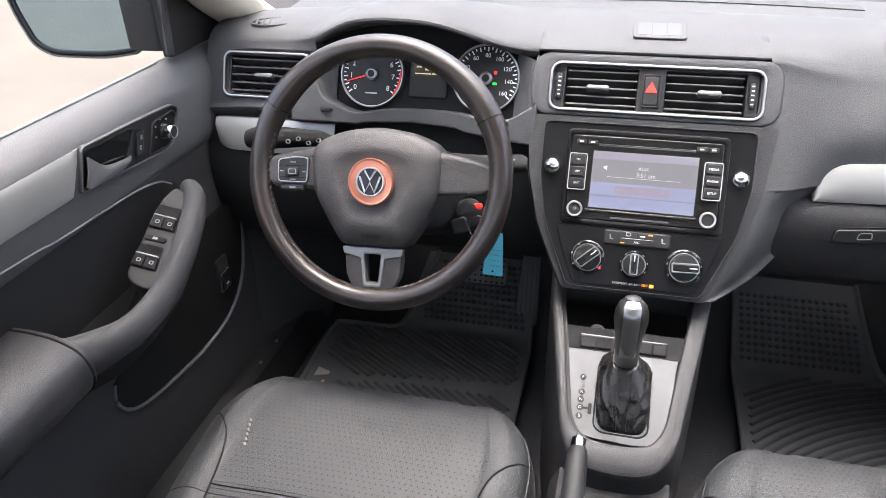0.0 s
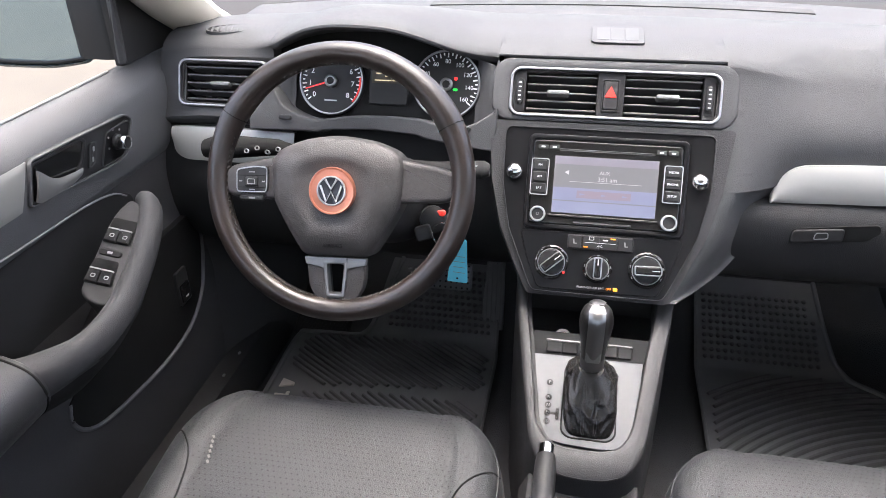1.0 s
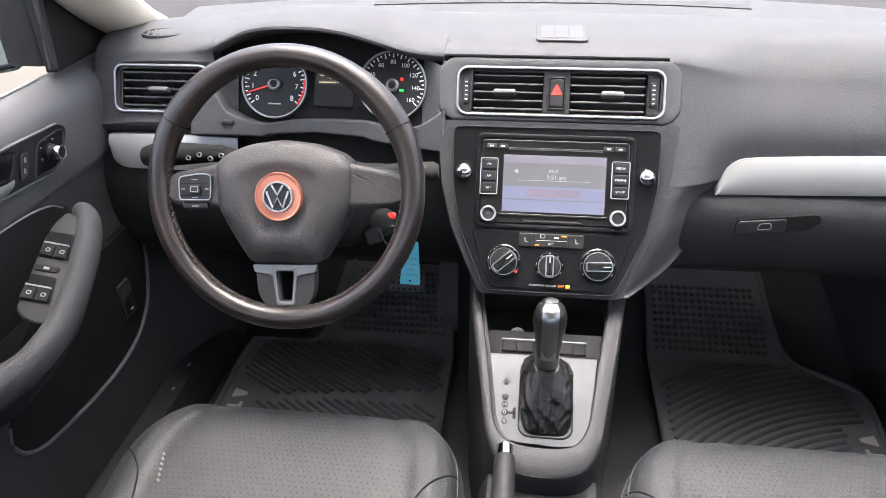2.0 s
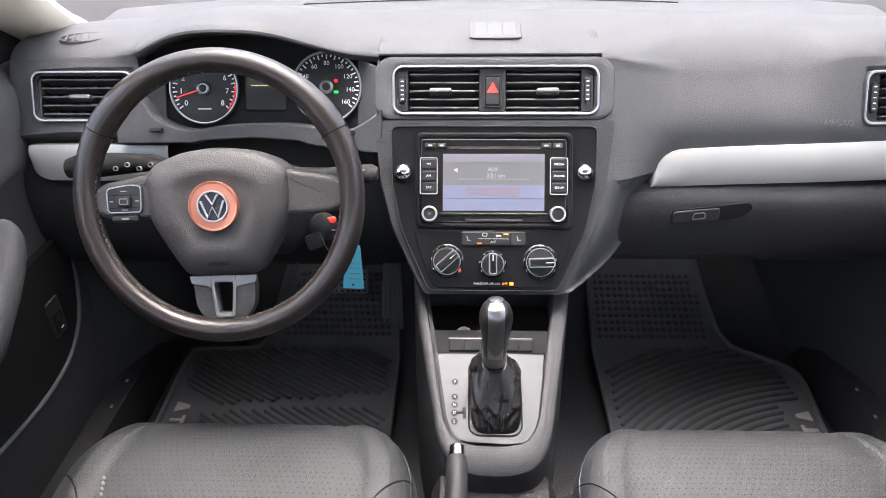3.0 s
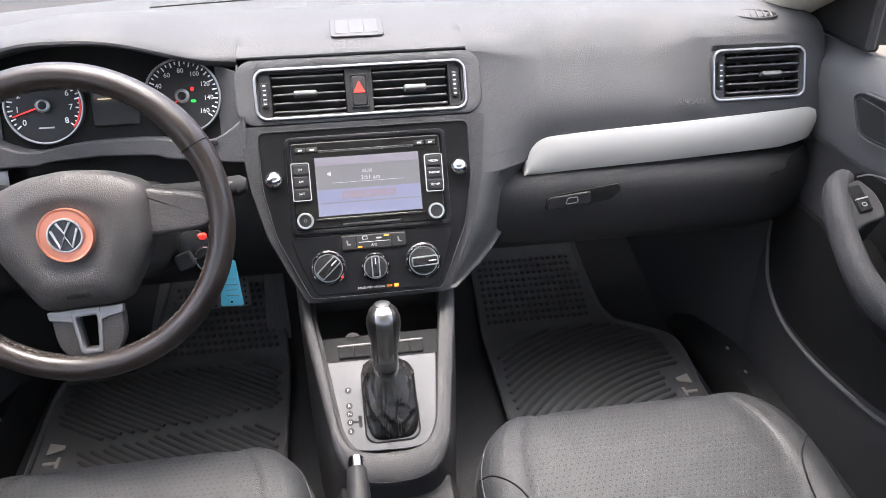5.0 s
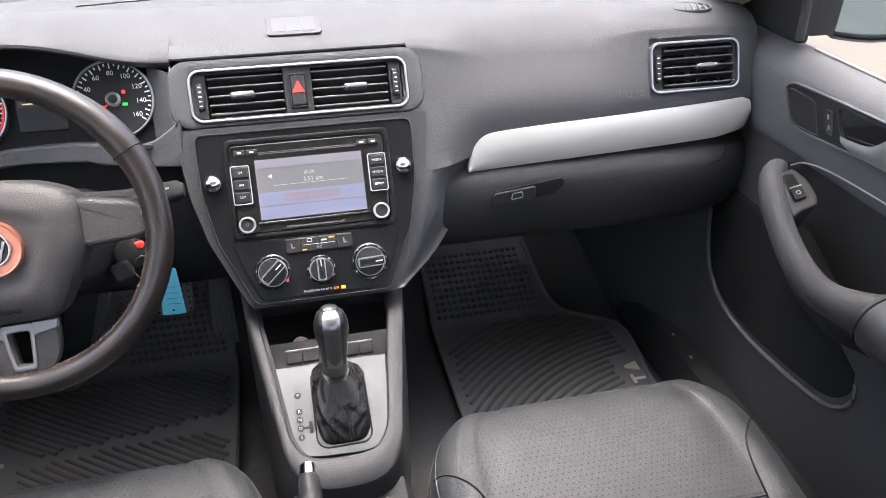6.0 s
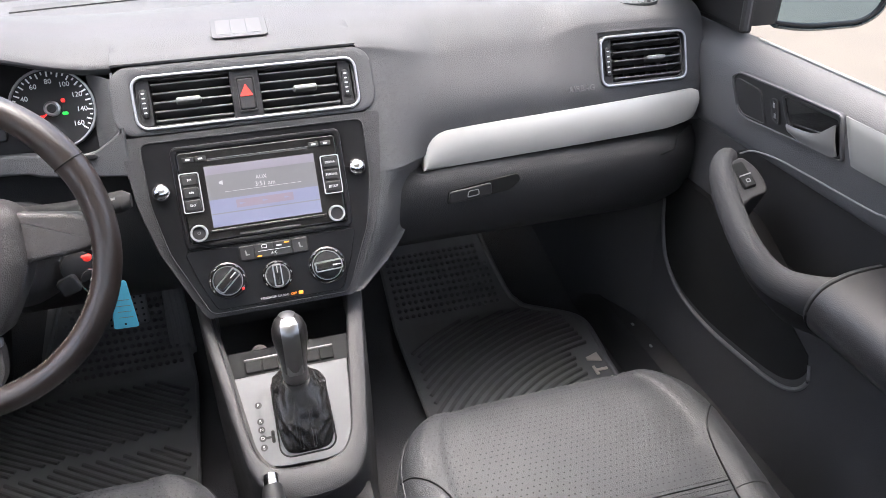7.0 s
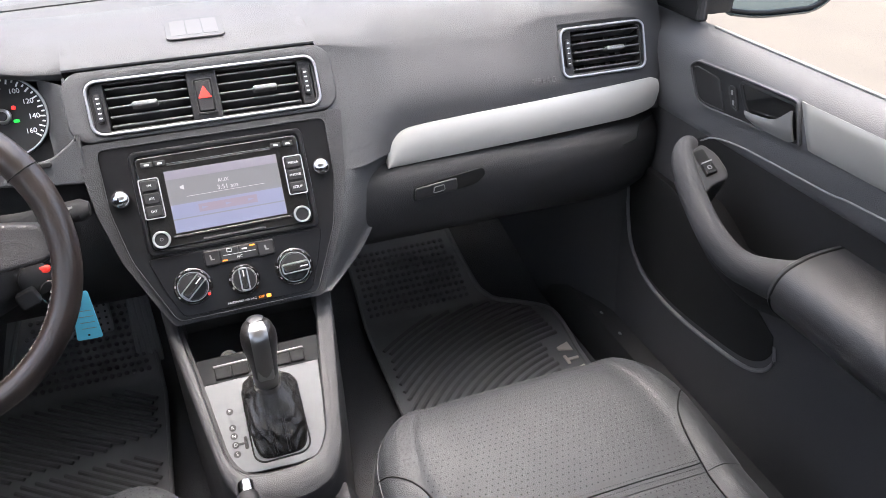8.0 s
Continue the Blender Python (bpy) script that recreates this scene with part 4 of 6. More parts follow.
hub = part("airbag_cover", loops(bmesh.new(), rings), HUB, whl)
words("cover_text", "AIRBAG", 0.0078, at(TURNED, 0, -0.0820, 0.0178) @ pose(0, 0, 0, 17, 0, 0), NEARBLACK, hub)
em = part("emblem", lathe([(0.0312, 0.012), (0.0312, 0.0245), (0.0303, 0.0262), (0.0288, 0.0258), (0.0280, 0.0245), (0.0190, 0.0235), (0.0182, 0.0245)], at(TURNED, 0, -0.0094), 40), COPPER, whl, "copper-tinted ring round a chrome badge")
part("badge_disc", lathe([(0.0195, 0.022), (0.0195, 0.0248), (0.0, 0.0255)], at(TURNED, 0, -0.0094), 32), mat("badge_blue_black", (0.02, 0.022, 0.03), 0.3), em)
part("badge_ring", ring(circle(0, -0.0094, 0.0196, 36), circle(0, -0.0094, 0.0176, 36), TURNED, 0.023, 0.0275, 0.0006), BADGE, em)
for pts in ([(-0.0145, 0.007), (-0.0065, -0.014), (0, -0.001), (0.0065, -0.014), (0.0145, 0.007)], [(-0.0075, 0.0145), (0, 0.0025), (0.0075, 0.0145)]):
    part("badge_stroke", tube([TURNED @ Vector((x, y - 0.0094, 0.0268)) for x, y in pts], 0.0016, 6), BADGE, em)
# side spokes
for s in (-1, 1):
    o = [(0.070, 0.036), (0.148, 0.022), (0.165, 0.010), (0.165, -0.012), (0.148, -0.022), (0.072, -0.025)]
    o = soft([(s * x, y) for x, y in o][:: (-1 if s > 0 else 1)], 0.010)
    sp = part("spoke", slab(o, TURNED, -0.020, 0.004, 0.006), HUB, whl)
    if s < 0:
        o = soft([(-0.1405, 0.0165), (-0.1405, -0.0150), (-0.0965, -0.0150), (-0.0950, 0.0195), (-0.112, 0.0210)], 0.006)
        kp_ = part("key_pad", slab(o, TURNED, 0.002, 0.0085, 0.0022), BLACK, sp)
        part("outline", ring(o, inset(o, 0.0017), TURNED, 0.004, 0.0092, 0.0005), MATCHROME, kp_)
        part("key", box(-0.127, -0.0065, 0.006, -0.109, 0.0060, 0.0112, TURNED, 0.0015), BLACK, kp_)
        q = rr(-0.1235, -0.0040, -0.1125, 0.0035, 0.001, 2)
        part("key_mark", ring(q, inset(q, 0.0010), TURNED, 0.0100, 0.0116, 0.0002), GREYPRINT, kp_)
        for kx, ky, kw, kh in ((-0.118, 0.0125, 0.004, 0.0007), (-0.118, -0.0110, 0.004, 0.0007), (-0.1345, 0.000, 0.0022, 0.0008), (-0.1015, 0.000, 0.0022, 0.0008)):
            part("key_mark", box(kx - kw, ky - kh, 0.0075, kx + kw, ky + kh, 0.0092, TURNED), GREYPRINT, kp_)
        for ky in (-0.0082, 0.0078):
            part("key_gap", box(-0.138, ky - 0.0004, 0.0075, -0.098, ky + 0.0004, 0.0089, TURNED), NEARBLACK, kp_)
        part("key", box(-0.1375, -0.0270, 0.002, -0.1010, -0.0172, 0.0078, TURNED, 0.003), BLACK, kp_)
        part("key_mark", box(-0.123, -0.0235, 0.0074, -0.114, -0.0210, 0.0083, TURNED), GREYPRINT, kp_)
# lower spoke with a silver bar that runs into a slotted tongue
tongue = soft([(-0.041, -0.101), (-0.0385, -0.140), (-0.024, -0.160), (0.024, -0.160), (0.0385, -0.140), (0.041, -0.101)], 0.012)
slot = soft([(-0.0120, -0.1075), (-0.0085, -0.1475), (0.0085, -0.1475), (0.0120, -0.1075), ], 0.004)
hole6 = soft([(-0.0125, -0.1070), (-0.0105, -0.1275), (-0.0088, -0.1480), (0.0088, -0.1480), (0.0105, -0.1275), (0.0125, -0.1070)], 0.003)
lsp = part("lower_spoke", ring(tongue, hole6, TURNED, -0.014, 0.004, 0.003), HUB, whl)
part("spoke_trim", ring(soft([(-0.0178, -0.1020), (-0.0125, -0.1530), (0.0125, -0.1530), (0.0178, -0.1020)], 0.005), slot, TURNED, -0.006, 0.0066, 0.0014), HANDLE, lsp, "satin silver spoke insert")
for e in (-1, 1):
    o = [(e * 0.0435, -0.0985), (e * 0.0415, -0.1085), (e * 0.0205, -0.1125), (e * 0.0160, -0.1150), (e * 0.0160, -0.0985)]
    part("spoke_bar", slab(soft(o if e < 0 else o[::-1], 0.002, 2), TURNED, -0.002, 0.0062, 0.0010), HANDLE, lsp)
part("spoke_bar", slab(rr(-0.0162, -0.1068, 0.0162, -0.0985, 0.001, 2), TURNED, -0.002, 0.0064, 0.0008), HANDLE, lsp)
# column shroud, stalks, ignition
col = thing("steering_column", (-0.35, 0.0, 0.84), "dark plastic steering column shroud with stalks and ignition", "steering column")
CM = plane_at((-0.3515, -0.126, 0.898), (1, 0, 0), (0, math.sin(radians(WT)), math.cos(radians(WT))))
rings = []
for d, sx, sy, cy in ((-0.03, 0.06, 0.045, -0.02), (-0.06, 0.075, 0.058, -0.02), (-0.13, 0.085, 0.066, -0.022), (-0.24, 0.085, 0.066, -0.025)):
    rings.append([CM @ Vector((sx * 1.0 * x, cy + sy * y, d)) for x, y in rr(-1, -1, 1, 1, 0.5, 5)])
part("shroud", loops(bmesh.new(), rings), DASHLOW, col)
for s in (-1, 1):
    p = [CM @ Vector(q) for q in ((s * 0.06, 0.030, -0.085), (s * 0.12, 0.044 if s < 0 else 0.026, -0.075), (s * (0.205 if s < 0 else 0.185), 0.040 if s < 0 else 0.030, -0.068), (s * (0.228 if s < 0 else 0.194), 0.036 if s < 0 else 0.030, -0.068))]
    st = part("stalk", tube(p, [0.011, 0.016, 0.022, 0.016] if s < 0 else [0.011, 0.016, 0.018, 0.010], 14, r2=[0.008, 0.011, 0.018, 0.013] if s < 0 else [0.008, 0.011, 0.012, 0.008]), NEARBLACK if s < 0 else PLATE, col)
    for k in range(4):
        if s < 0:
            q = circle(-(0.112 + 0.015 * k), 0.041 - 0.005 * (k % 2), 0.0034, 12)
            part("mark", ring(q, inset(q, 0.0011), CM, -0.066, -0.0575 + 0.0020 * k, 0.0002), GREYPRINT, st)
    if s > 0:
        part("stalk_end", tube([CM @ Vector(q) for q in ((0.182, 0.030, -0.068), (0.192, 0.030, -0.068))], 0.0085, 14), BLACK, st)
        for k in range(2):
            part("mark", box(0.160 + 0.012 * k, 0.026, -0.062, 0.166 + 0.012 * k, 0.036, -0.0550, CM), GREYPRINT, st)
part("ignition_lock", lathe([(0.02, 0), (0.02, 0.012), (0.012, 0.016), (0, 0.016)], plane_at((-0.245, -0.03, 0.805), (1, 0.4, 0), (0, 0.35, 1)), 24), BLACK, col)
key = thing("key_tag", (-0.205, -0.03, 0.74), "pale blue paper tag hanging from a key ring at the ignition", "key tag")
KT = plane_at((-0.204, -0.045, 0.745), (1, -0.1, 0), (0.04, 0.05, 1))
part("tag", slab(soft([(-0.017, -0.037), (0.015, -0.036), (0.013, 0.036), (-0.004, 0.037), (-0.012, 0.0)], 0.003), KT, -0.0006, 0.0006), BLUETAG, key)
for k in range(4):
    part("print_line", box(-0.007, -0.020 + 0.009 * k, 0.0005, 0.011, -0.0192 + 0.009 * k, 0.0010, KT), GREYPRINT, key)
part("hole", slab(circle(-0.001, -0.030, 0.0016, 12), KT, -0.0008, 0.0009), NEARBLACK, key)
part("key_head", box(-0.010, -0.004, -0.004, 0.010, 0.005, 0.004, plane_at((-0.234, -0.035, 0.817), (1, 0, 0), (0, 0.3, 1)), 0.003), RED, key, "red key head")
pts = [(-0.225 + 0.016 * math.cos(q), -0.05 - 0.004 * math.sin(q), 0.79 + 0.022 * math.sin(q)) for q in np.linspace(0, 2 * math.pi, 20)]
part("key_ring", tube(pts, 0.0012, 6), CHROME, key)
part("spare_key", box(-0.012, -0.010, -0.006, 0.012, 0.012, 0.006, plane_at((-0.252, -0.06, 0.795), (1, 0.2, 0.3), (0, 0.3, 1)), 0.003), BLACK, key)

# ---- instrument cluster ----
CL = plane_at((-0.3365, 0.0975, 0.966), (1, 0, 0), (0, math.sin(radians(25)), math.cos(radians(25))))
clu = thing("instrument_cluster", CL @ Vector((0, -0.05, 0)), "dark instrument cluster with two round dials and a small display", "instrument cluster")
part("face", slab(soft([(-0.196, -0.066), (0.158, -0.066), (0.158, 0.012), (0.125, 0.042), (0.075, 0.066), (0.01, 0.085), (-0.12, 0.085), (-0.175, 0.055), (-0.196, 0.03)], 0.012), CL, -0.012, -0.004, 0.002), mat("cluster_black", (0.007, 0.007, 0.0075), 0.7, spec=0.2), clu)


def dial(x, v, r, texts, a0, a1, ticks, needle, label):
    m = at(CL, x, v)
    d = part("dial", lathe([(r, -0.006), (r, 0.0), (r * 0.97, 0.002)], m, 48), BLACK, clu, label)
    part("dial_ring", ring(circle(0, 0, r * 1.02, 48), circle(0, 0, r * 0.965, 48), m, -0.004, 0.006, 0.0012), MATCHROME, d)
    part("dial_face", lathe([(r * 0.96, 0.0), (0.0, 0.0022)], m, 48), mat("dial_black", (0.005, 0.005, 0.0055), 0.7, spec=0.2), d)
    bm = bmesh.new()
    for k in range(ticks + 1):
        a = radians(a0 + (a1 - a0) * k / ticks)
        big = k % 2 == 0
        box(-0.0009, r * (0.80 if big else 0.86), 0.002, 0.0009, r * 0.93, 0.0032, at(m, 0, 0, 0, -math.degrees(a)), 0, bm)
    tagged(part("tick_marks", bm, DIALWHITE, d), kind="stuff")
    for k, s in enumerate(texts):
        a = radians(a0 + (a1 - a0) * k / (len(texts) - 1))
        words("numeral", s, r * (0.22 if len(texts[-1]) == 1 else 0.175), at(m, 0.68 * r * math.sin(a), 0.68 * r * math.cos(a), 0.003), DIALWHITE, d)
    part("needle", slab([(-0.001, 0.0), (0.001, 0.0), (0.0005, r * 0.84), (-0.0005, r * 0.84)], at(m, 0, 0, 0, -needle), 0.005, 0.0065), REDLAMP, d, "red needle")
    part("needle_hub", lathe([(r * 0.19, 0.003), (r * 0.19, 0.009), (r * 0.15, 0.0105), (r * 0.13, 0.0095), (0, 0.0095)], m, 28), MATCHROME, d)
    part("hub_cap", lathe([(r * 0.12, 0.009), (r * 0.1, 0.0105), (0, 0.0108)], m, 24), DASHLOW, d)
    return d


tach = dial(-0.0915, 0.0, 0.051, ("0", "1", "2", "3", "4", "5", "6", "7", "8"), -128, 128, 32, -108, "rev counter dial, needle near one")
bm = bmesh.new()
for k in range(12):
    a = radians(84 + 4 * k)
    box(-0.0022, 0.0455, 0.002, 0.0022, 0.0475, 0.0036, at(CL, -0.0915, 0, 0, -math.degrees(a)), 0, bm)
part("red_zone", bm, RED, tach)
part("caption", box(-0.010, -0.0305, 0.002, 0.010, -0.0285, 0.0035, at(CL, -0.0915, 0)), WHITE, tach)
speedo = dial(0.0915, 0.002, 0.051, ("0", "20", "40", "60", "80", "100", "120", "140", "160"), -128, 128, 32, -128, "speedometer dial, needle at rest")
part("warning_lamp", box(0.011, 0.007, 0.002, 0.016, 0.012, 0.004, at(CL, 0.0915, 0.002), 0.001), REDLAMP, speedo, "lit red seat belt lamp")
part("brake_lamp", box(0.010, -0.009, 0.002, 0.017, -0.005, 0.004, at(CL, 0.0915, 0.002), 0.001), GREENLAMP, speedo, "lit green pedal lamp")
part("warning_lamp", box(-0.017, -0.010, 0.002, -0.011, -0.007, 0.004, at(CL, 0.0915, 0.002), 0.001), REDLAMP, speedo, "lit red lamp")
disp = part("display", box(-0.031, -0.032, -0.004, 0.031, 0.030, 0.0, CL, 0.002), BLACK, clu, "small dark display with an amber graphic")
part("display_pane", box(-0.027, 0.0, -0.001, 0.027, 0.026, 0.0012, CL), mat("lcd_brown", (0.055, 0.05, 0.04), 0.25), disp)
for a, b, c, d in ((-0.022, 0.004, 0.004, 0.0055), (-0.006, 0.010, 0.010, 0.018), (0.006, 0.004, 0.022, 0.006), (-0.020, 0.014, -0.012, 0.016)):
    part("graphic", box(a, b, 0.001, c, d, 0.0018, CL), AMBERLCD, disp)
# grey lower bezel with reset buttons
LB = plane_at((0, 0.034, 0.92), (1, 0, 0), (0, 0.35, 1))
top = spline([(-0.545, 0.062), (-0.515, 0.056), (-0.502, 0.044), (-0.489, 0.0235), (-0.460, 0.0100), (-0.436, 0.0060), (-0.411, 0.0090), (-0.371, 0.0145), (-0.292, 0.0150), (-0.252, 0.0090), (-0.225, 0.0050), (-0.200, 0.0090), (-0.180, 0.020), (-0.160, 0.034)], 4)
out = [(-0.160, -0.028)] + [tuple(p) for p in top[::-1]] + [(-0.545, -0.014), (-0.45, -0.0135), (-0.434, -0.0145), (-0.421, -0.0100), (-0.35, -0.0060), (-0.28, -0.0100), (-0.268, -0.0150), (-0.22, -0.022)]
part("lower_bezel", slab(out, LB, -0.05, 0.002, 0.003), DASH, clu, "grey lower bezel")
for x, v in ((-0.4856, 0.0065), (-0.2077, 0.0030)):
    part("reset_button", slab(rr(x - 0.010, v - 0.0035, x + 0.010, v + 0.0035, 0.003), LB, 0.0, 0.006, 0.0015), BLACK, clu)

# ---- small things on the dashboard ----
ST = plane_at((0.003, 0.163, 1.0350), (1, 0, 0), (0, 1, 0.115))
sens = thing("sticker", (0.003, 0.168, 1.037), "silver reflective paper pass lying on top of the dashboard", "sticker")
part("sheet", slab(rr(-0.038, -0.036, 0.038, 0.033, 0.008), ST, 0.0, 0.0016, 0.0005), STICKER, sens)
for a in (-0.031, -0.010, 0.011):
    part("cell", slab(rr(a, -0.026, a + 0.0195, 0.025, 0.002, 2), ST, 0.001, 0.0020, 0.0002), mat("pale_film", (0.067, 0.068, 0.070), 0.5, 0.0, spec=0.25), sens)
for s in (-1, 1):
    m = plane_at((s * 0.611, 0.138, 1.0305), (1, -0.25 * s, 0), (0.25 * s, 1, 0.16))
    sp = thing("demister_vent", (s * 0.611, 0.138, 1.0275), "small oval slatted demister vent on the dashboard top", "air vent", "dashboard demister vents")
    el = [(0.036 * math.cos(q), 0.017 * math.sin(q)) for q in np.linspace(0, 2 * math.pi, 29)[:-1]]
    part("rim", ring(el, inset(el, 0.003), m, -0.006, 0.003, 0.0012), DASH, sp)
    part("well", slab(inset(el, 0.002), m, -0.006, 0.0005), NEARBLACK, sp)
    for k in range(6):
        x = -0.025 + 0.010 * k
        h = 0.014 * math.sqrt(max(0, 1 - (x / 0.034) ** 2))
        part("slat", box(x - 0.0016, -h, 0.0, x + 0.0016, h, 0.0028, m, 0.0006), DASH, sp)
rows = [[(x, screen_base(x) + d, z - 0.02 * x * x) for x in np.linspace(-0.66, 0.66, 23)] for d, z in ((-0.095, 1.012), (-0.085, 1.022), (-0.04, 1.026), (0.03, 1.030), (0.06, 1.028))]
part("screen_panel", sheet(rows, 0.004), DASH, dash)
rows = [[(x, screen_base(x) + d, 1.0295 + 0.02 * d - 0.02 * x * x) for x in np.linspace(-0.33, 0.33, 23)] for d in (-0.022, 0.008)]
part("demister_slot", sheet(rows, 0.002), DARK, dash)
words("cover_text", "AIRBAG", 0.0125, plane_at((0.487, 0.0495, 0.931), (1, 0, 0), (0, 0.25, 1)), DASHTEXT, dash, 0.0008)
# glove box latch
GL = plane_at((0.314, 0.0146, 0.801), (1, 0, 0), (0, 0.09, 1))
out = soft([(-0.052, -0.014), (-0.050, 0.008), (0.062, 0.021), (0.066, 0.010), (0.050, -0.004), (0.012, -0.008)], 0.006)
latch = part("latch_recess", slab(out, GL, -0.006, 0.0012, 0.0006), NEARBLACK, glove)
part("latch", slab(soft([(-0.050, -0.0125), (-0.048, 0.0065), (0.018, 0.013), (0.018, -0.006)], 0.005), GL, 0.0, 0.0045, 0.0015), BLACK, latch)
o = soft([(-0.020, -0.004), (-0.018, 0.004), (-0.004, 0.0055), (-0.003, -0.002)], 0.002)
part("latch_mark", ring(o, inset(o, 0.0014), GL, 0.004, 0.0050, 0.0003), GREYPRINT, latch)
part("seam", tube([(0.69, 0.045, 0.85), (0.655, 0.028, 0.842), (0.648, 0.020, 0.822), (0.62, 0.0135, 0.818)], 0.0012, 6), NEARBLACK, glove)

# ---- seats ----
def seat(s):
    xc, hw0 = s * 0.331, 0.236
    st = thing("bucket_seat", (xc, -0.45, FLOOR), "black perforated leather front seat cushion" + (", outer seam worn" if s < 0 else ", smooth seams"), "car seat", "front seats")
    front = -0.190
    U = [(-1.0, -0.20), (-1.0, -0.10), (-0.992, -0.060), (-0.968, -0.031), (-0.928, -0.0135), (-0.875, -0.0045), (-0.81, 0.0015), (-0.75, 0.0015), (-0.69, -0.0025), (-0.55, -0.001), (-0.3, 0.002), (0.0, 0.003)]
    U = U + [(-u, d) for u, d in U[:-1]][::-1]
    V = spline([(front + 0.0, 0.40), (front + 0.006, 0.50), (front + 0.002, 0.550), (front - 0.010, 0.580), (front - 0.033, 0.598), (front - 0.08, 0.605), (front - 0.15, 0.601), (front - 0.235, 0.590), (front - 0.25, 0.586), (front - 0.32, 0.586), (front - 0.45, 0.580), (front - 0.56, 0.574)], 3)
    Us = spline(U, 3)

    def top(u, y, z):
        d = max(0.0, front + 0.006 - y)
        r = 0.15
        hw = hw0 - (r - math.sqrt(max(0, r * r - max(0, r - d - 0.012) ** 2))) * 0.9
        back = min(1.0, max(0.0, (d - 0.09) / 0.12))
        uu, drop = u
        bol = drop if drop < -0.001 else drop * back
        return Vector((xc + uu * hw, y, max(z + bol, 0.40)))
    part("cushion", sheet([[top(u, y, z) for u in Us] for y, z in V], 0), LEATHER, st)

    def surf(px, y):
        """A point of the cushion at px across (-1 to 1) and y."""
        z = float(np.interp(-y, [-p[0] for p in V[6:]], [p[1] for p in V[6:]]))
        uu = float(np.interp(px, [p[0] for p in U[1:-1]], [p[1] for p in U[1:-1]]))
        return top((px, uu), y, z)
    # bolster seams, cross seam and piping
    for e in (-1, 1):
        line = [surf(e * u, y) + Vector((0, 0, 0.0008)) for u, y in spline([(0.965, -0.298), (0.86, -0.318), (0.755, -0.352), (0.705, -0.41), (0.69, -0.48), (0.695, -0.60), (0.70, -0.74)], 4)]
        part("bolster_seam", tube(line, 0.0012, 5), NEARBLACK, st)
        for k, u in enumerate((0.955, 0.985)):
            line = [surf(e * u, y) + Vector((0, 0, 0.001)) for y in np.linspace(-0.215, -0.74, 30)]
            part("piping", tube(line, 0.0016 if k == 0 else 0.0010, 6), LEATHER if k == 0 else THREAD, st)
    line = [surf(u, -0.4215) + Vector((0, 0, 0.0002)) for u in np.linspace(-0.70, 0.70, 24)]
    part("cross_seam", tube(line, 0.0010, 5), NEARBLACK, st)
    for dy in (-0.4165, -0.4265):
        bm = bmesh.new()
        for u in np.linspace(-0.69, 0.69, 84):
            tube([surf(u, dy) + Vector((0, 0, 0.0003)), surf(u + 0.010, dy) + Vector((0, 0, 0.0003))], 0.0005, 4, bm)
        tagged(part("stitching", bm, MARK, st), kind="stuff")
    bm = bmesh.new()
    for i in range(44):
        for j in range(56):
            y = front - 0.022 - 0.0078 * i
            u = -0.93 + 0.0338 * j + (0.0169 if i % 2 else 0)
            lim = 0.92 if y > -0.31 else (0.66 if y < -0.36 else 0.74)
            if abs(u) > lim or abs(y + 0.4215) < 0.009 or (i % 4 == 3 and j % 4 == 1):
                continue
            p = surf(u, y)
            q = surf(u + 0.004, y) - p
            w = surf(u, y - 0.002) - p
            n = q.cross(w)
            n = n.normalized() if n.length else Vector((0, 0, 1))
            n = n if n.z > 0 else -n
            a, b = q.normalized() * 0.00105, n.cross(q).normalized() * 0.00105
            c = p + n * 0.00035
            bm.faces.new([bm.verts.new(c + a * math.cos(k * math.pi / 3) + b * math.sin(k * math.pi / 3)) for k in range(6)])
    tagged(part("perforation_field", bm, PERF, st, smooth=False), kind="stuff")
    part("side_skirt", box(xc - hw0 * 0.98, -0.74, FLOOR + 0.04, xc + hw0 * 0.98, front - 0.03, 0.44, Matrix(), 0.01), BLACK, st)
    part("seat_rail", box(xc + s * 0.17, -0.72, FLOOR - 0.01, xc + s * 0.20, front - 0.06, FLOOR + 0.045, Matrix(), 0.004), DARK, st)
    if s < 0:
        for k in range(6):
            a = surf(-0.675 + 0.009 * k, -0.318 - 0.0080 * k) + Vector((0, 0, 0.001))
            part("loose_stitch", box(-0.0016, -0.0032, 0, 0.0016, 0.0032, 0.0009, Matrix.Translation(a) @ pose(0, 0, 0, 0, 0, 40), 0.0004), mat("worn_stitch_thread", (0.15, 0.145, 0.135), 0.8) if k == 0 else bpy.data.materials["worn_stitch_thread"], st, "worn pale stitch")
    return st


seat(-1)
seat(1)

# ---- floor mats ----
def floor_z(y):
    return FLOOR + 0.5 * max(0.0, y - 0.3)


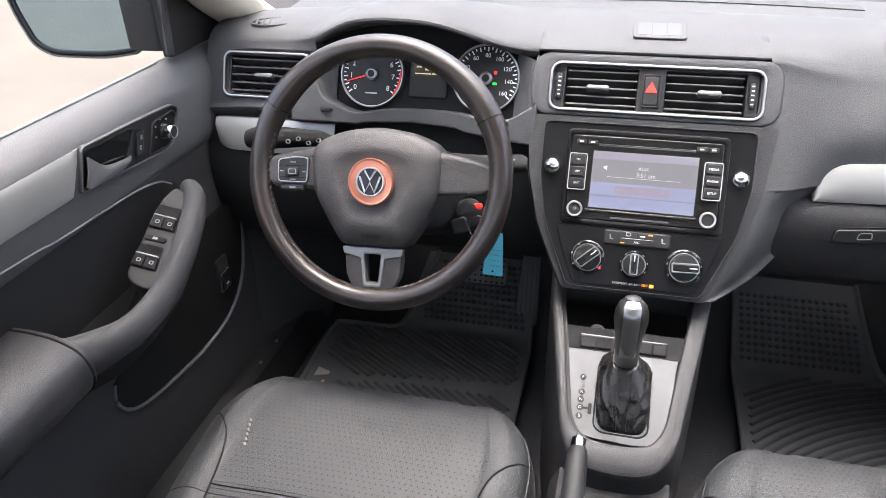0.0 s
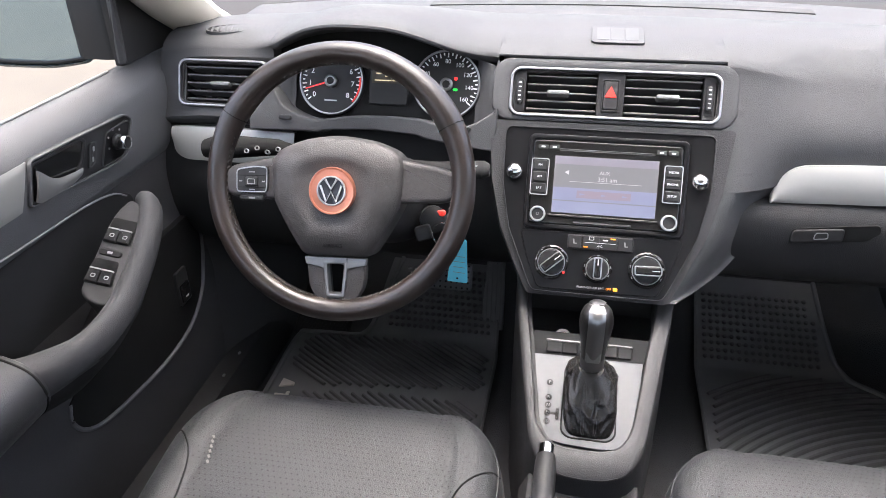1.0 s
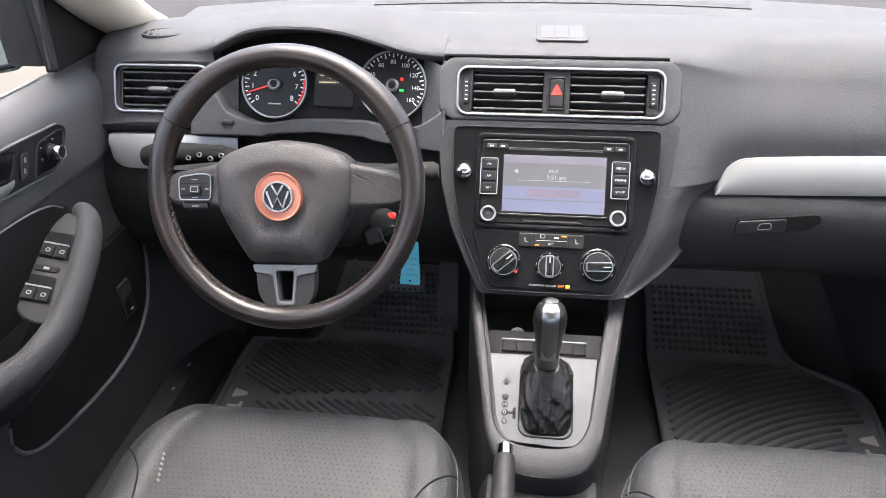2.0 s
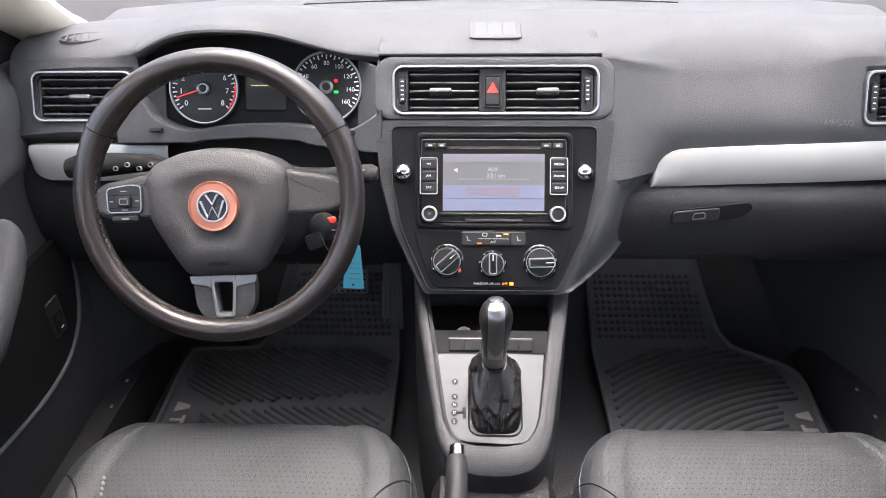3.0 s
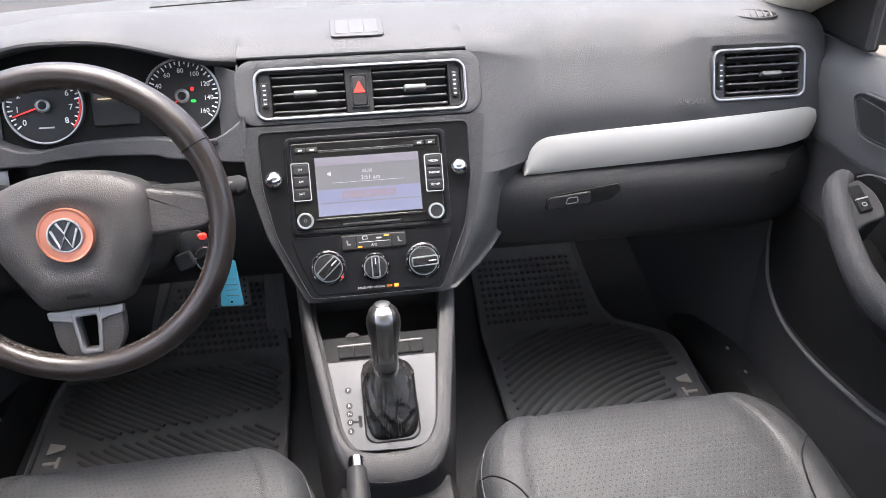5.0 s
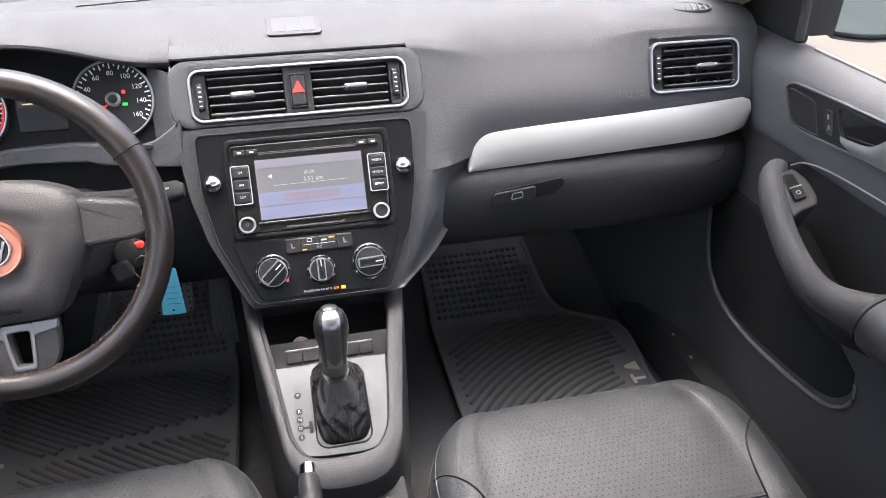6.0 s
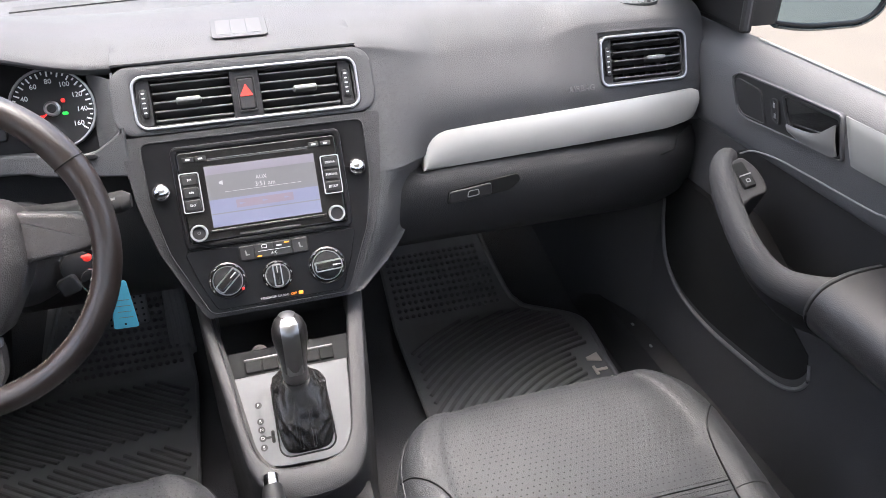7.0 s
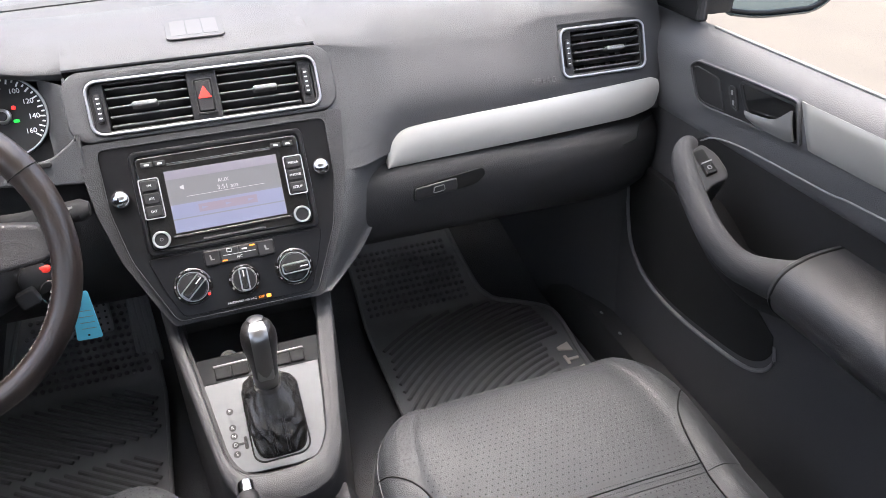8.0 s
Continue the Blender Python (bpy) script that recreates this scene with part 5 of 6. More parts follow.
def rubber_mat(s):
    m = thing("floor_mat", (s * 0.41, 0.15, FLOOR), "black ribbed rubber floor mat with pale raised letter blocks", "floor mat", "front floor mats")
    if s > 0:
        edge = [(-0.30, 0.612), (0.04, 0.620), (0.118, 0.628), (0.180, 0.634), (0.215, 0.630), (0.240, 0.612), (0.265, 0.578), (0.293, 0.536), (0.315, 0.515), (0.338, 0.503), (0.418, 0.490), (0.501, 0.482)]
    else:
        edge = [(-0.30, 0.612), (0.064, 0.619), (0.20, 0.624), (0.262, 0.620), (0.274, 0.606), (0.279, 0.500), (0.292, 0.478), (0.33, 0.462), (0.40, 0.447), (0.48, 0.43)]
    inn = 0.232 if s > 0 else 0.178
    e = spline(edge, 5)
    rows = [[(s * (inn + (0.02 * max(0, y - 0.25) if s > 0 else 0.1 * max(0, y - 0.25)) + (x - inn) * t), y, floor_z(y) + 0.006) for t in np.linspace(0, 1, 8)] for y, x in e]
    part("sheet", sheet(rows, 0.006), RUBBER, m)
    part("rim", tube([(s * x, y, floor_z(y) + 0.008) for y, x in e], 0.0055, 8), RUBBER, m)
    part("rim", tube([r[0] for r in rows], 0.0035, 8), RUBBER, m)
    lim = lambda y: float(np.interp(y, [p[0] for p in edge], [p[1] for p in edge])) - 0.022
    if s > 0:
        for k in range(34):
            R = 0.10 + 0.0158 * k
            pts = []
            for a in np.linspace(178, 62, 70):
                x, y = 0.66 + 1.05 * R * math.cos(radians(a)), -0.27 + R * math.sin(radians(a))
                if inn + 0.014 < x < lim(y) and -0.10 < y < 0.296 and not (x > 0.565 and y < 0.135):
                    pts.append((x, y, floor_z(y) + 0.0070))
            if len(pts) > 3:
                part("rib", tube(pts, 0.0040, 6, r2=0.0056), RIB, m)
    else:
        # slanting ribs in two fields, parted by a plain band
        for k in range(44):
            for field in (0, 1):
                pts = []
                for t in np.linspace(0, 1, 26):
                    x, y = -1.00 + 0.0225 * k + 0.36 * t, 0.300 - 0.235 * t - 0.03 * t * (1 - t)
                    y -= 0.0 if field == 0 else 0.20
                    band = 0.123 + 0.13 * (x + 0.30)
                    inside = band + 0.006 < y < 0.288 if field == 0 else -0.10 < y < band - 0.008
                    if inside and -(lim(y) + 0.004) < x < -0.190 and not (x < -0.545 and y < 0.135):
                        pts.append((x, y, floor_z(y) + 0.0070))
                if len(pts) > 3:
                    part("rib", tube(pts, 0.0036, 6, r2=0.0052), RIB, m)
    # letter blocks along the outer edge, shown as plain pieces
    for k in range(5):
        y = (0.094 - 0.036 * k) if s > 0 else (0.098 - 0.036 * k)
        q = plane_at((s * (0.597 if s > 0 else 0.585), y, floor_z(y) + 0.006), (0, s, 0), (-s, 0, 0))
        o = [(-0.013, -0.014), (0.013, -0.014), (0.004, 0.014), (-0.004, 0.014)] if k % 2 == 0 else [(-0.003, -0.014), (0.003, -0.014), (0.003, 0.008), (0.012, 0.008), (0.012, 0.014), (-0.012, 0.014), (-0.012, 0.008), (-0.003, 0.008)]
        part("letter_block", slab(o, q, 0, 0.003, 0.0006), LETTER, m)
    # studs on the raised toe part share one mesh
    me = None
    for i in range(10):
        for j in range(17):
            y = 0.322 + 0.0150 * i
            x = (0.252 + 0.0138 * j) if s > 0 else (0.205 + 0.0138 * j + 0.03 * (i / 10))
            if x > lim(y) + 0.004:
                continue
            if me is None:
                st = part("stud", lathe([(0.0048, 0), (0.0046, 0.0030), (0.0036, 0.0042), (0, 0.0044)], Matrix.Translation(ORIGIN[m]), 12), RIB, m)
                me = st.data
            else:
                st = new("stud", me)
                st.parent = m
            st.location = Vector((s * x, y, floor_z(y) + 0.006)) - ORIGIN[m]
            st.rotation_euler = (math.atan(0.5), 0, 0)
    return m


rubber_mat(-1)
rubber_mat(1)

# ---- pedals ----
ped = thing("accelerator_pedal", (-0.20, 0.36, 0.36), "black ribbed accelerator pedal", "pedal")
AP = plane_at((-0.205, 0.365, 0.395), (1, 0, 0), (0.1, 0.22, 1))
part("pad", slab(soft([(-0.030, -0.095), (0.030, -0.095), (0.026, 0.10), (-0.012, 0.10), (-0.020, -0.05)], 0.006), AP, -0.01, 0.006, 0.002), RUBBER, ped)
for k in range(4):
    part("rib", box(-0.012 + 0.010 * k, -0.085, 0.004, -0.008 + 0.010 * k, 0.095, 0.009, AP, 0.001), RUBBER, ped)
part("foot", box(-0.034, -0.105, -0.012, 0.032, -0.094, 0.008, AP, 0.002), BLACK, ped)
bp = thing("brake_pedal", (-0.30, 0.36, 0.46), "brake pedal with a metal studded pad", "pedal")
BP = plane_at((-0.295, 0.345, 0.468), (1, 0, 0), (0, 0.5, 1))
part("pad", box(-0.05, -0.03, -0.008, 0.05, 0.03, 0.004, BP, 0.004), RUBBER, bp)
for i in range(8):
    for j in range(5):
        part("stud", lathe([(0.0028, 0.003), (0.002, 0.0055), (0, 0.0055)], at(BP, -0.042 + 0.012 * i, -0.024 + 0.012 * j), 8), DASHLOW, bp)
part("arm", tube([(-0.295, 0.36, 0.47), (-0.30, 0.42, 0.58), (-0.30, 0.44, 0.70)], 0.012, 8), DARK, bp)
fr = thing("footrest", (-0.585, 0.33, FLOOR), "dark footrest with a studded plate beside the pedals", "footrest")
FR = plane_at((-0.585, 0.345, 0.355), (1, 0, 0), (0, 1, 0.75))
part("plate", box(-0.064, -0.075, -0.02, 0.064, 0.12, 0.002, FR, 0.006), DASHLOW, fr)
for i in range(13):
    for j in range(8):
        part("stud", slab(circle(-0.055 + 0.009 * i + 0.0045 * (j % 2), -0.062 + 0.010 * j, 0.003, 6), FR, 0.001, 0.004), DASHLOW, fr)

# ---- doors ----
def door(s):
    """A front door's inner panel; s is -1 for the driver's side."""
    who = "driver" if s < 0 else "passenger"
    d = thing("door_1" if s < 0 else "door_2", (s * 0.72, -0.4, 0.36), "closed dark grey " + who + " door with armrest and silver trim", "door", "front doors", "structure")

    def P(y, z):
        """x of the panel's face."""
        return float(np.interp(z, [0.33, 0.42, 0.60, 0.70, 0.735, 0.80, 0.855, 0.868, 0.945, 0.970, 0.985, 0.993], [0.705, 0.700, 0.697, 0.700, 0.708, 0.712, 0.709, 0.702, 0.700, 0.708, 0.725, 0.744]))
    zs = [0.33, 0.38, 0.42, 0.50, 0.55, 0.60, 0.66, 0.70, 0.735, 0.77, 0.80, 0.83, 0.855, 0.862, 0.868, 0.90, 0.93, 0.945, 0.958, 0.970, 0.978, 0.985, 0.989, 0.993]
    ys = np.linspace(-1.02, 0.16, 30)
    up = [z for z in zs if z >= 0.855]
    dn = [z for z in zs if z <= 0.856]
    rows = [[(s * P(y, z), y, z) for y in ys] for z in up] + [[(s * 0.765, y, 0.991) for y in ys], [(s * 0.768, y, 0.97) for y in ys]]
    part("upper_panel", sheet(rows, 0), DOORPL, d)
    part("lower_panel", sheet([[(s * P(y, z), y, z) for y in ys] for z in dn], 0), DOORLOW, d)
    part("outer_skin", sheet([[(s * 0.788, y, z) for y in (-1.02, 0.5)] for z in (0.30, 0.955)], 0.02), PAINT, d)
    part("window_seal", tube([(s * 0.755, y, 0.994) for y in np.linspace(-1.0, 0.01, 12)], 0.0022, 8), SILVER, d, "bright strip along the window sill")

    m = plane_at((s * 0.7005, 0.0, 0.92), (0, -s, 0), (0, 0, 1))   # local x runs to the rear on the passenger side

    oy, oz = (0.0, 0.0) if s < 0 else (0.021, 0.011)

    def L(pts):
        """(y, z) pairs as local outline, counter-clockwise."""
        q = [(-s * (y + oy), z + oz - 0.92) for y, z in pts]
        area = sum(a[0] * b[1] - b[0] * a[1] for a, b in zip(q, q[1:] + q[:1]))
        return q if area > 0 else q[::-1]
    # silver inlay, slightly rounded and almost flush with the panel
    rows = []
    for y in list(np.linspace(0, 0.012, 4)) + list(np.linspace(0.03, 0.72, 16)):
        zt, zb, yt, yb = 0.9625 + 0.006 * y, 0.9085 + 0.010 * y, -0.2605 - y, -0.2895 - y
        k = min(1.0, 0.15 + y / 0.010)
        rows.append([(s * (0.7005 - k * (0.001 + 0.0036 * math.sin(math.pi * t) ** 0.5)), yb + (yt - yb) * t + oy, zb + (zt - zb) * t + oz) for t in np.linspace(0, 1, 11)])
    part("silver_trim", sheet(rows, 0.002), DOORSILVER, d, "satin silver inlay")
    # bezel: a plate in front, a frame round the sunken handle behind
    o = soft(L([(-0.0534, 0.9525), (-0.0391, 0.9415), (-0.0436, 0.929), (-0.0685, 0.893), (-0.092, 0.8905), (-0.2098, 0.9010), (-0.2775, 0.9065), (-0.2555, 0.9625), (-0.1559, 0.9586)]), 0.008)
    bz = part("handle_bezel", slab(o, m, -0.004, 0.0016, 0.001), BLACK, d)
    part("bezel_edge", ring(o, inset(o, 0.0028), m, 0.0, 0.0050, 0.001), DOORPL, bz)
    # shallow recess with a raised border; its gloss black floor also paints the hollow's shade
    o = soft(L([(-0.2560, 0.9580), (-0.1555, 0.9545), (-0.1480, 0.9475), (-0.1650, 0.9215), (-0.1845, 0.9055), (-0.2670, 0.9055), (-0.2740, 0.9140)]), 0.008)
    part("recess_border", ring(o, inset(o, 0.0042), m, 0.0, 0.0045, 0.0010), BLACK, bz)
    part("handle_recess", slab(inset(o, 0.003), m, 0.0, 0.0020, 0.0002), PIANO, bz)
    rows = []
    top_ = spline([(-0.2540, 0.9485), (-0.2451, 0.9397), (-0.2345, 0.9300), (-0.2198, 0.9235), (-0.195, 0.9195), (-0.1725, 0.9165)], 4)
    bot_ = spline([(-0.2690, 0.9130), (-0.262, 0.9095), (-0.245, 0.9085), (-0.228, 0.9080), (-0.205, 0.9080), (-0.183, 0.9100)], 4)
    for i, ((y0, z0), (y1, z1)) in enumerate(zip(top_, bot_)):
        lift_ = 0.0030 * min(1.0, 0.25 + 0.25 * (len(top_) - 1 - i))
        rows.append([(s * (0.6985 - lift_ - 0.0035 * math.sin(math.pi * (0.15 + 0.7 * t))), y0 + (y1 - y0) * t + oy, z0 + (z1 - z0) * t + oz) for t in np.linspace(0, 1, 9)])
    part("handle", sheet(rows, 0.003), HANDLE, bz, "satin silver pull handle")
    o = soft(L([(-0.1445, 0.9405), (-0.1300, 0.9400), (-0.1420, 0.9130), (-0.1580, 0.9085)]), 0.005)
    lk = part("lock_switch", slab(o, m, 0.001, 0.0050, 0.0014), BLACK, bz)
    part("lock_edge", ring(o, inset(o, 0.0012), m, 0.001, 0.0056, 0.0004), DARK, lk)
    for y, z in ((-0.1405, 0.932), (-0.1470, 0.919)):
        part("lock_mark", slab(L([(y - 0.0022, z - 0.003), (y + 0.0012, z - 0.003), (y + 0.0030, z + 0.003), (y - 0.0004, z + 0.003)]), m, 0.0045, 0.0058), GREYPRINT, lk)
    o = soft(L([(-0.1060, 0.9415), (-0.0535, 0.9430), (-0.0470, 0.9360), (-0.0672, 0.9020), (-0.0811, 0.8955), (-0.1310, 0.8990)]), 0.007)
    part("front_plate", slab(o, m, 0.0, 0.0030, 0.0012), PANEL if s < 0 else BLACK, bz)
    part("front_plate_edge", ring(o, inset(o, 0.0016), m, 0.0, 0.0046, 0.0006), DARK, bz)
    if s < 0:
        k = plane_at((s * 0.697, -0.0870, 0.9215), (0, -s, 0), (0, 0, 1))
        kn = part("mirror_knob", lathe([(0.0115, 0), (0.0115, 0.004), (0.0095, 0.006), (0.0095, 0.016), (0.0082, 0.018), (0.0, 0.018)], k, 28), BLACK, bz)
        part("knob_ring", ring(circle(0, 0, 0.0102, 28), circle(0, 0, 0.0078, 28), k, 0.010, 0.0190, 0.0008), CHROME, kn)
        for a in range(5):
            q = radians(-100 + 48 * a)
            part("mirror_mark", slab(circle(s * 0.087 + 0.019 * math.sin(q), 0.0015 + 0.019 * math.cos(q), 0.0016, 8), m, 0.002, 0.0040), GREYPRINT, bz)
    # cloth insert
    mi = plane_at((s * 0.7105, 0.0, 0.92), (0, -s, 0), (0, 0, 1))
    o = soft(L([(-0.06, 0.825), (-0.10, 0.848), (-0.17, 0.857), (-0.45, 0.872), (-1.0, 0.88), (-1.0, 0.70), (-0.45, 0.70), (-0.30, 0.70), (-0.14, 0.72)]), 0.02)
    ci = part("cloth_insert", slab(o, mi, -0.006, 0.003, 0.002), FABRIC, d, "black cloth insert")
    # highlight on the insert's edge, drawn as a pale grey line
    line = [(s * 0.7012, y + oy, z + oz) for y, z in spline([(-0.0896, 0.836), (-0.1148, 0.8507), (-0.1613, 0.8603), (-0.2251, 0.8645), (-0.3356, 0.8690), (-0.4244, 0.8765), (-1.0, 0.905)], 6)]
    part("insert_highlight", tube(line, 0.0014, 6), GREYPRINT, ci, "thin pale line painted as the edge's highlight")
    # pull grip sweeping down into the armrest
    if s < 0:
        gpath = [(0.652, -0.128, 0.842), (0.636, -0.137, 0.853), (0.618, -0.158, 0.849), (0.606, -0.19, 0.833), (0.599, -0.235, 0.808), (0.596, -0.29, 0.782), (0.602, -0.35, 0.767), (0.622, -0.395, 0.763), (0.646, -0.426, 0.760), (0.650, -0.432, 0.760)]
        seam, lift = -0.430, 0.0
    else:
        gpath = [(0.655, -0.112, 0.858), (0.634, -0.120, 0.870), (0.614, -0.140, 0.866), (0.602, -0.170, 0.852), (0.594, -0.215, 0.826), (0.592, -0.26, 0.803), (0.602, -0.295, 0.786), (0.622, -0.325, 0.781), (0.646, -0.346, 0.778), (0.650, -0.352, 0.778)]
        seam, lift = -0.350, 0.018
    gp_ = spline(gpath, 5)
    rad = np.interp(np.linspace(0, 1, len(gp_)), [0, 0.07, 0.2, 0.5, 0.72, 0.85, 0.96, 1], [0.005, 0.013, 0.0155, 0.0165, 0.0185, 0.026, 0.035, 0.036])
    arm = part("grip", tube([(s * x, y, z) for x, y, z in gp_], list(rad), 16, r2=list(rad * np.interp(np.linspace(0, 1, len(gp_)), [0, 0.7, 1], [1.25, 1.25, 1.03]))), DOORLOW, d)
    rows = []
    for (x, y, z), r in list(zip(gp_, rad))[3:]:
        rows.append([(s * (x - r * 0.75), y, z - r * 0.5), (s * (x + 0.004), y - 0.004, z - 0.038), (s * (x + 0.03), y - 0.005, z - 0.065), (s * 0.703, y - 0.006, z - 0.095)])
    part("grip_web", sheet(rows, 0.003), FABRIC, arm)
    # switch pod beside the grip, with the finger hollow behind it
    if s < 0:
        SW = plane_at((-0.640, -0.227, 0.829), (1, 0, -0.15), (0, 0.056, 0.027))
        o = soft([(-0.011, 0.081), (0.0114, 0.0715), (0.0205, 0.0585), (0.0279, 0.0352), (0.0363, -0.0016), (0.0437, -0.0373), (0.0468, -0.0592), (0.0440, -0.080), (0.0272, -0.0850), (0.0050, -0.0800), (-0.0070, -0.0700), (-0.0105, -0.0431), (-0.0130, -0.0202), (-0.0165, 0.0034), (-0.0200, 0.0321), (-0.0195, 0.0577)], 0.008)
    else:
        SW = plane_at((0.640, -0.165, 0.870), (1, 0, 0.15), (0, 0.056, 0.030))
        o = soft([(-0.0229, 0.0188), (-0.0104, 0.0243), (0.0029, 0.0265), (0.0130, 0.0046), (0.0130, -0.0216), (0.0075, -0.0366), (-0.0203, -0.0391), (-0.0357, -0.0467), (-0.0415, -0.0473), (-0.0382, -0.0244), (-0.0306, 0.0106)], 0.007)
    pl = part("switch_plate", slab(o, SW, -0.060, 0.002, 0.003), POD, arm)
    if s < 0:
        for well in ([(-0.0185, 0.0455), (0.0160, 0.0455), (0.0248, 0.0070), (-0.0155, 0.0058)], [(-0.0120, -0.0195), (0.0222, -0.0195), (0.0306, -0.0570), (-0.0098, -0.0572)]):
            part("switch_well", slab(soft(well, 0.003), SW, 0.0, 0.0026, 0.0004), NEARBLACK, pl)
            (ax, av), (bx, bv), (cx, cv_), (dx, dv) = well
            for k in (0, 1):
                t0, t1 = (0.06, 0.48) if k == 0 else (0.52, 0.94)
                lo0, lo1 = (dx + (cx - dx) * t0, dv + 0.001), (dx + (cx - dx) * t1, dv + 0.001)
                hi0, hi1 = (0.52 * lo0[0] + 0.48 * (ax + (bx - ax) * t0), dv + 0.0205), (0.52 * lo1[0] + 0.48 * (ax + (bx - ax) * t1), dv + 0.0205)
                part("window_switch", slab(soft([lo0, lo1, hi1, hi0], 0.002), SW, 0.001, 0.0070, 0.0016), PLATE, pl)
                part("switch_line", slab([(hi0[0], hi0[1] - 0.0012), (hi1[0], hi1[1] - 0.0012), (hi1[0], hi1[1] + 0.0006), (hi0[0], hi0[1] + 0.0006)], SW, 0.004, 0.0076), GREYPRINT, pl)
                mx = (lo0[0] + lo1[0]) / 2
                q = rr(mx - 0.0030, dv + 0.0070, mx + 0.0032, dv + 0.0125, 0.0018)
                part("switch_mark", ring(q, inset(q, 0.0011), SW, 0.0065, 0.0075, 0.0002), GREYPRINT, pl)
        part("lock_out", slab(soft([(-0.0130, -0.0052), (0.0205, -0.0052), (0.0200, -0.0135), (-0.0105, -0.0140)], 0.004), SW, 0.001, 0.0042, 0.0010), PLATE, pl)
        part("switch_mark", box(0.001, -0.0112, 0.0038, 0.008, -0.0078, 0.0048, SW), GREYPRINT, pl)
    else:
        part("switch_well", slab(soft([(-0.0185, 0.0175), (-0.0015, 0.0180), (-0.0030, -0.0240), (-0.0222, -0.0244)], 0.003), SW, 0.0, 0.0026, 0.0004), NEARBLACK, pl)
        part("window_switch", slab(soft([(-0.0195, -0.0050), (-0.0030, -0.0045), (-0.0038, -0.0232), (-0.0215, -0.0236)], 0.002), SW, 0.001, 0.0065, 0.0016), PLATE, pl)
        part("switch_line", slab([(-0.0194, -0.0058), (-0.0030, -0.0052), (-0.0030, -0.0036), (-0.0194, -0.0042)], SW, 0.004, 0.0072), GREYPRINT, pl)
        q = rr(-0.0152, -0.0170, -0.0090, -0.0112, 0.0016)
        part("switch_mark", ring(q, inset(q, 0.0011), SW, 0.0060, 0.0070, 0.0002), GREYPRINT, pl)
    # padded armrest
    sec = [(0.70, 0.715), (0.655, 0.715), (0.622, 0.728), (0.606, 0.750), (0.606, 0.772), (0.618, 0.790), (0.645, 0.800), (0.68, 0.804), (0.715, 0.804)]
    rings = []
    for dy, k in ((0.006, 0.93), (0.003, 0.985), (-0.005, 1.0), (-0.12, 1.0), (-0.40, 1.01), (-0.57, 1.02)):
        rings.append([(s * (0.70 - (0.70 - x) * k), seam + dy - 0.06 * max(0, (0.66 - x)) * (1 if dy > -0.1 else 0), 0.757 + lift + (z - 0.757) * k) for x, z in spline(sec, 4)])
    joint = [Vector(p) + Vector((0, 0.0015, 0)) for p in rings[2][5:]]
    ar = part("armrest", loops(bmesh.new(), rings), ARM, d, "padded black armrest")
    part("joint", tube(joint, 0.0016, 6), NEARBLACK, ar)
    # map pocket with a raised lip; a flat black sheet paints its inner shade
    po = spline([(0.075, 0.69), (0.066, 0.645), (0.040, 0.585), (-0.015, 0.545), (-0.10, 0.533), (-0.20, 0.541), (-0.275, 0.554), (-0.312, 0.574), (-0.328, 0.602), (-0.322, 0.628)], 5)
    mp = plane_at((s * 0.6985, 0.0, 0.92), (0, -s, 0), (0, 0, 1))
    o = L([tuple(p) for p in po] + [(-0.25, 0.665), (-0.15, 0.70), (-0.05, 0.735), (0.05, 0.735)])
    pk = part("map_pocket", slab(o, mp, -0.01, 0.002, 0.0008), NEARBLACK, d, "map pocket drawn flat, its inner shade as black colour")
    lip = [tuple(p) for p in po]
    part("pocket_lip", tube([(s * 0.6955, y + oy * 0.6, z) for y, z in lip], list(np.interp(np.arange(len(lip)), [0, 5, len(lip) - 9, len(lip) - 1], [0.002, 0.0042, 0.0036, 0.0006])), 10, r2=0.0032), DOORPL, pk)
    if s < 0:
        q = plane_at((s * 0.6950, -0.015, 0.628), (0, -s, 0), (0, 0.12, 1))
        bt = part("release_switch", slab(rr(-0.017, -0.032, 0.017, 0.032, 0.003), q, -0.008, 0.003, 0.001), BLACK, d)
        part("release_key", slab(rr(-0.013, -0.027, 0.013, 0.006, 0.002), q, 0.0, 0.006, 0.002), PIANO, bt)
        part("release_mark", box(-0.004, -0.020, 0.0055, 0.004, -0.0175, 0.0066, q), WHITE, bt)
    return d


door(-1)
door(1)

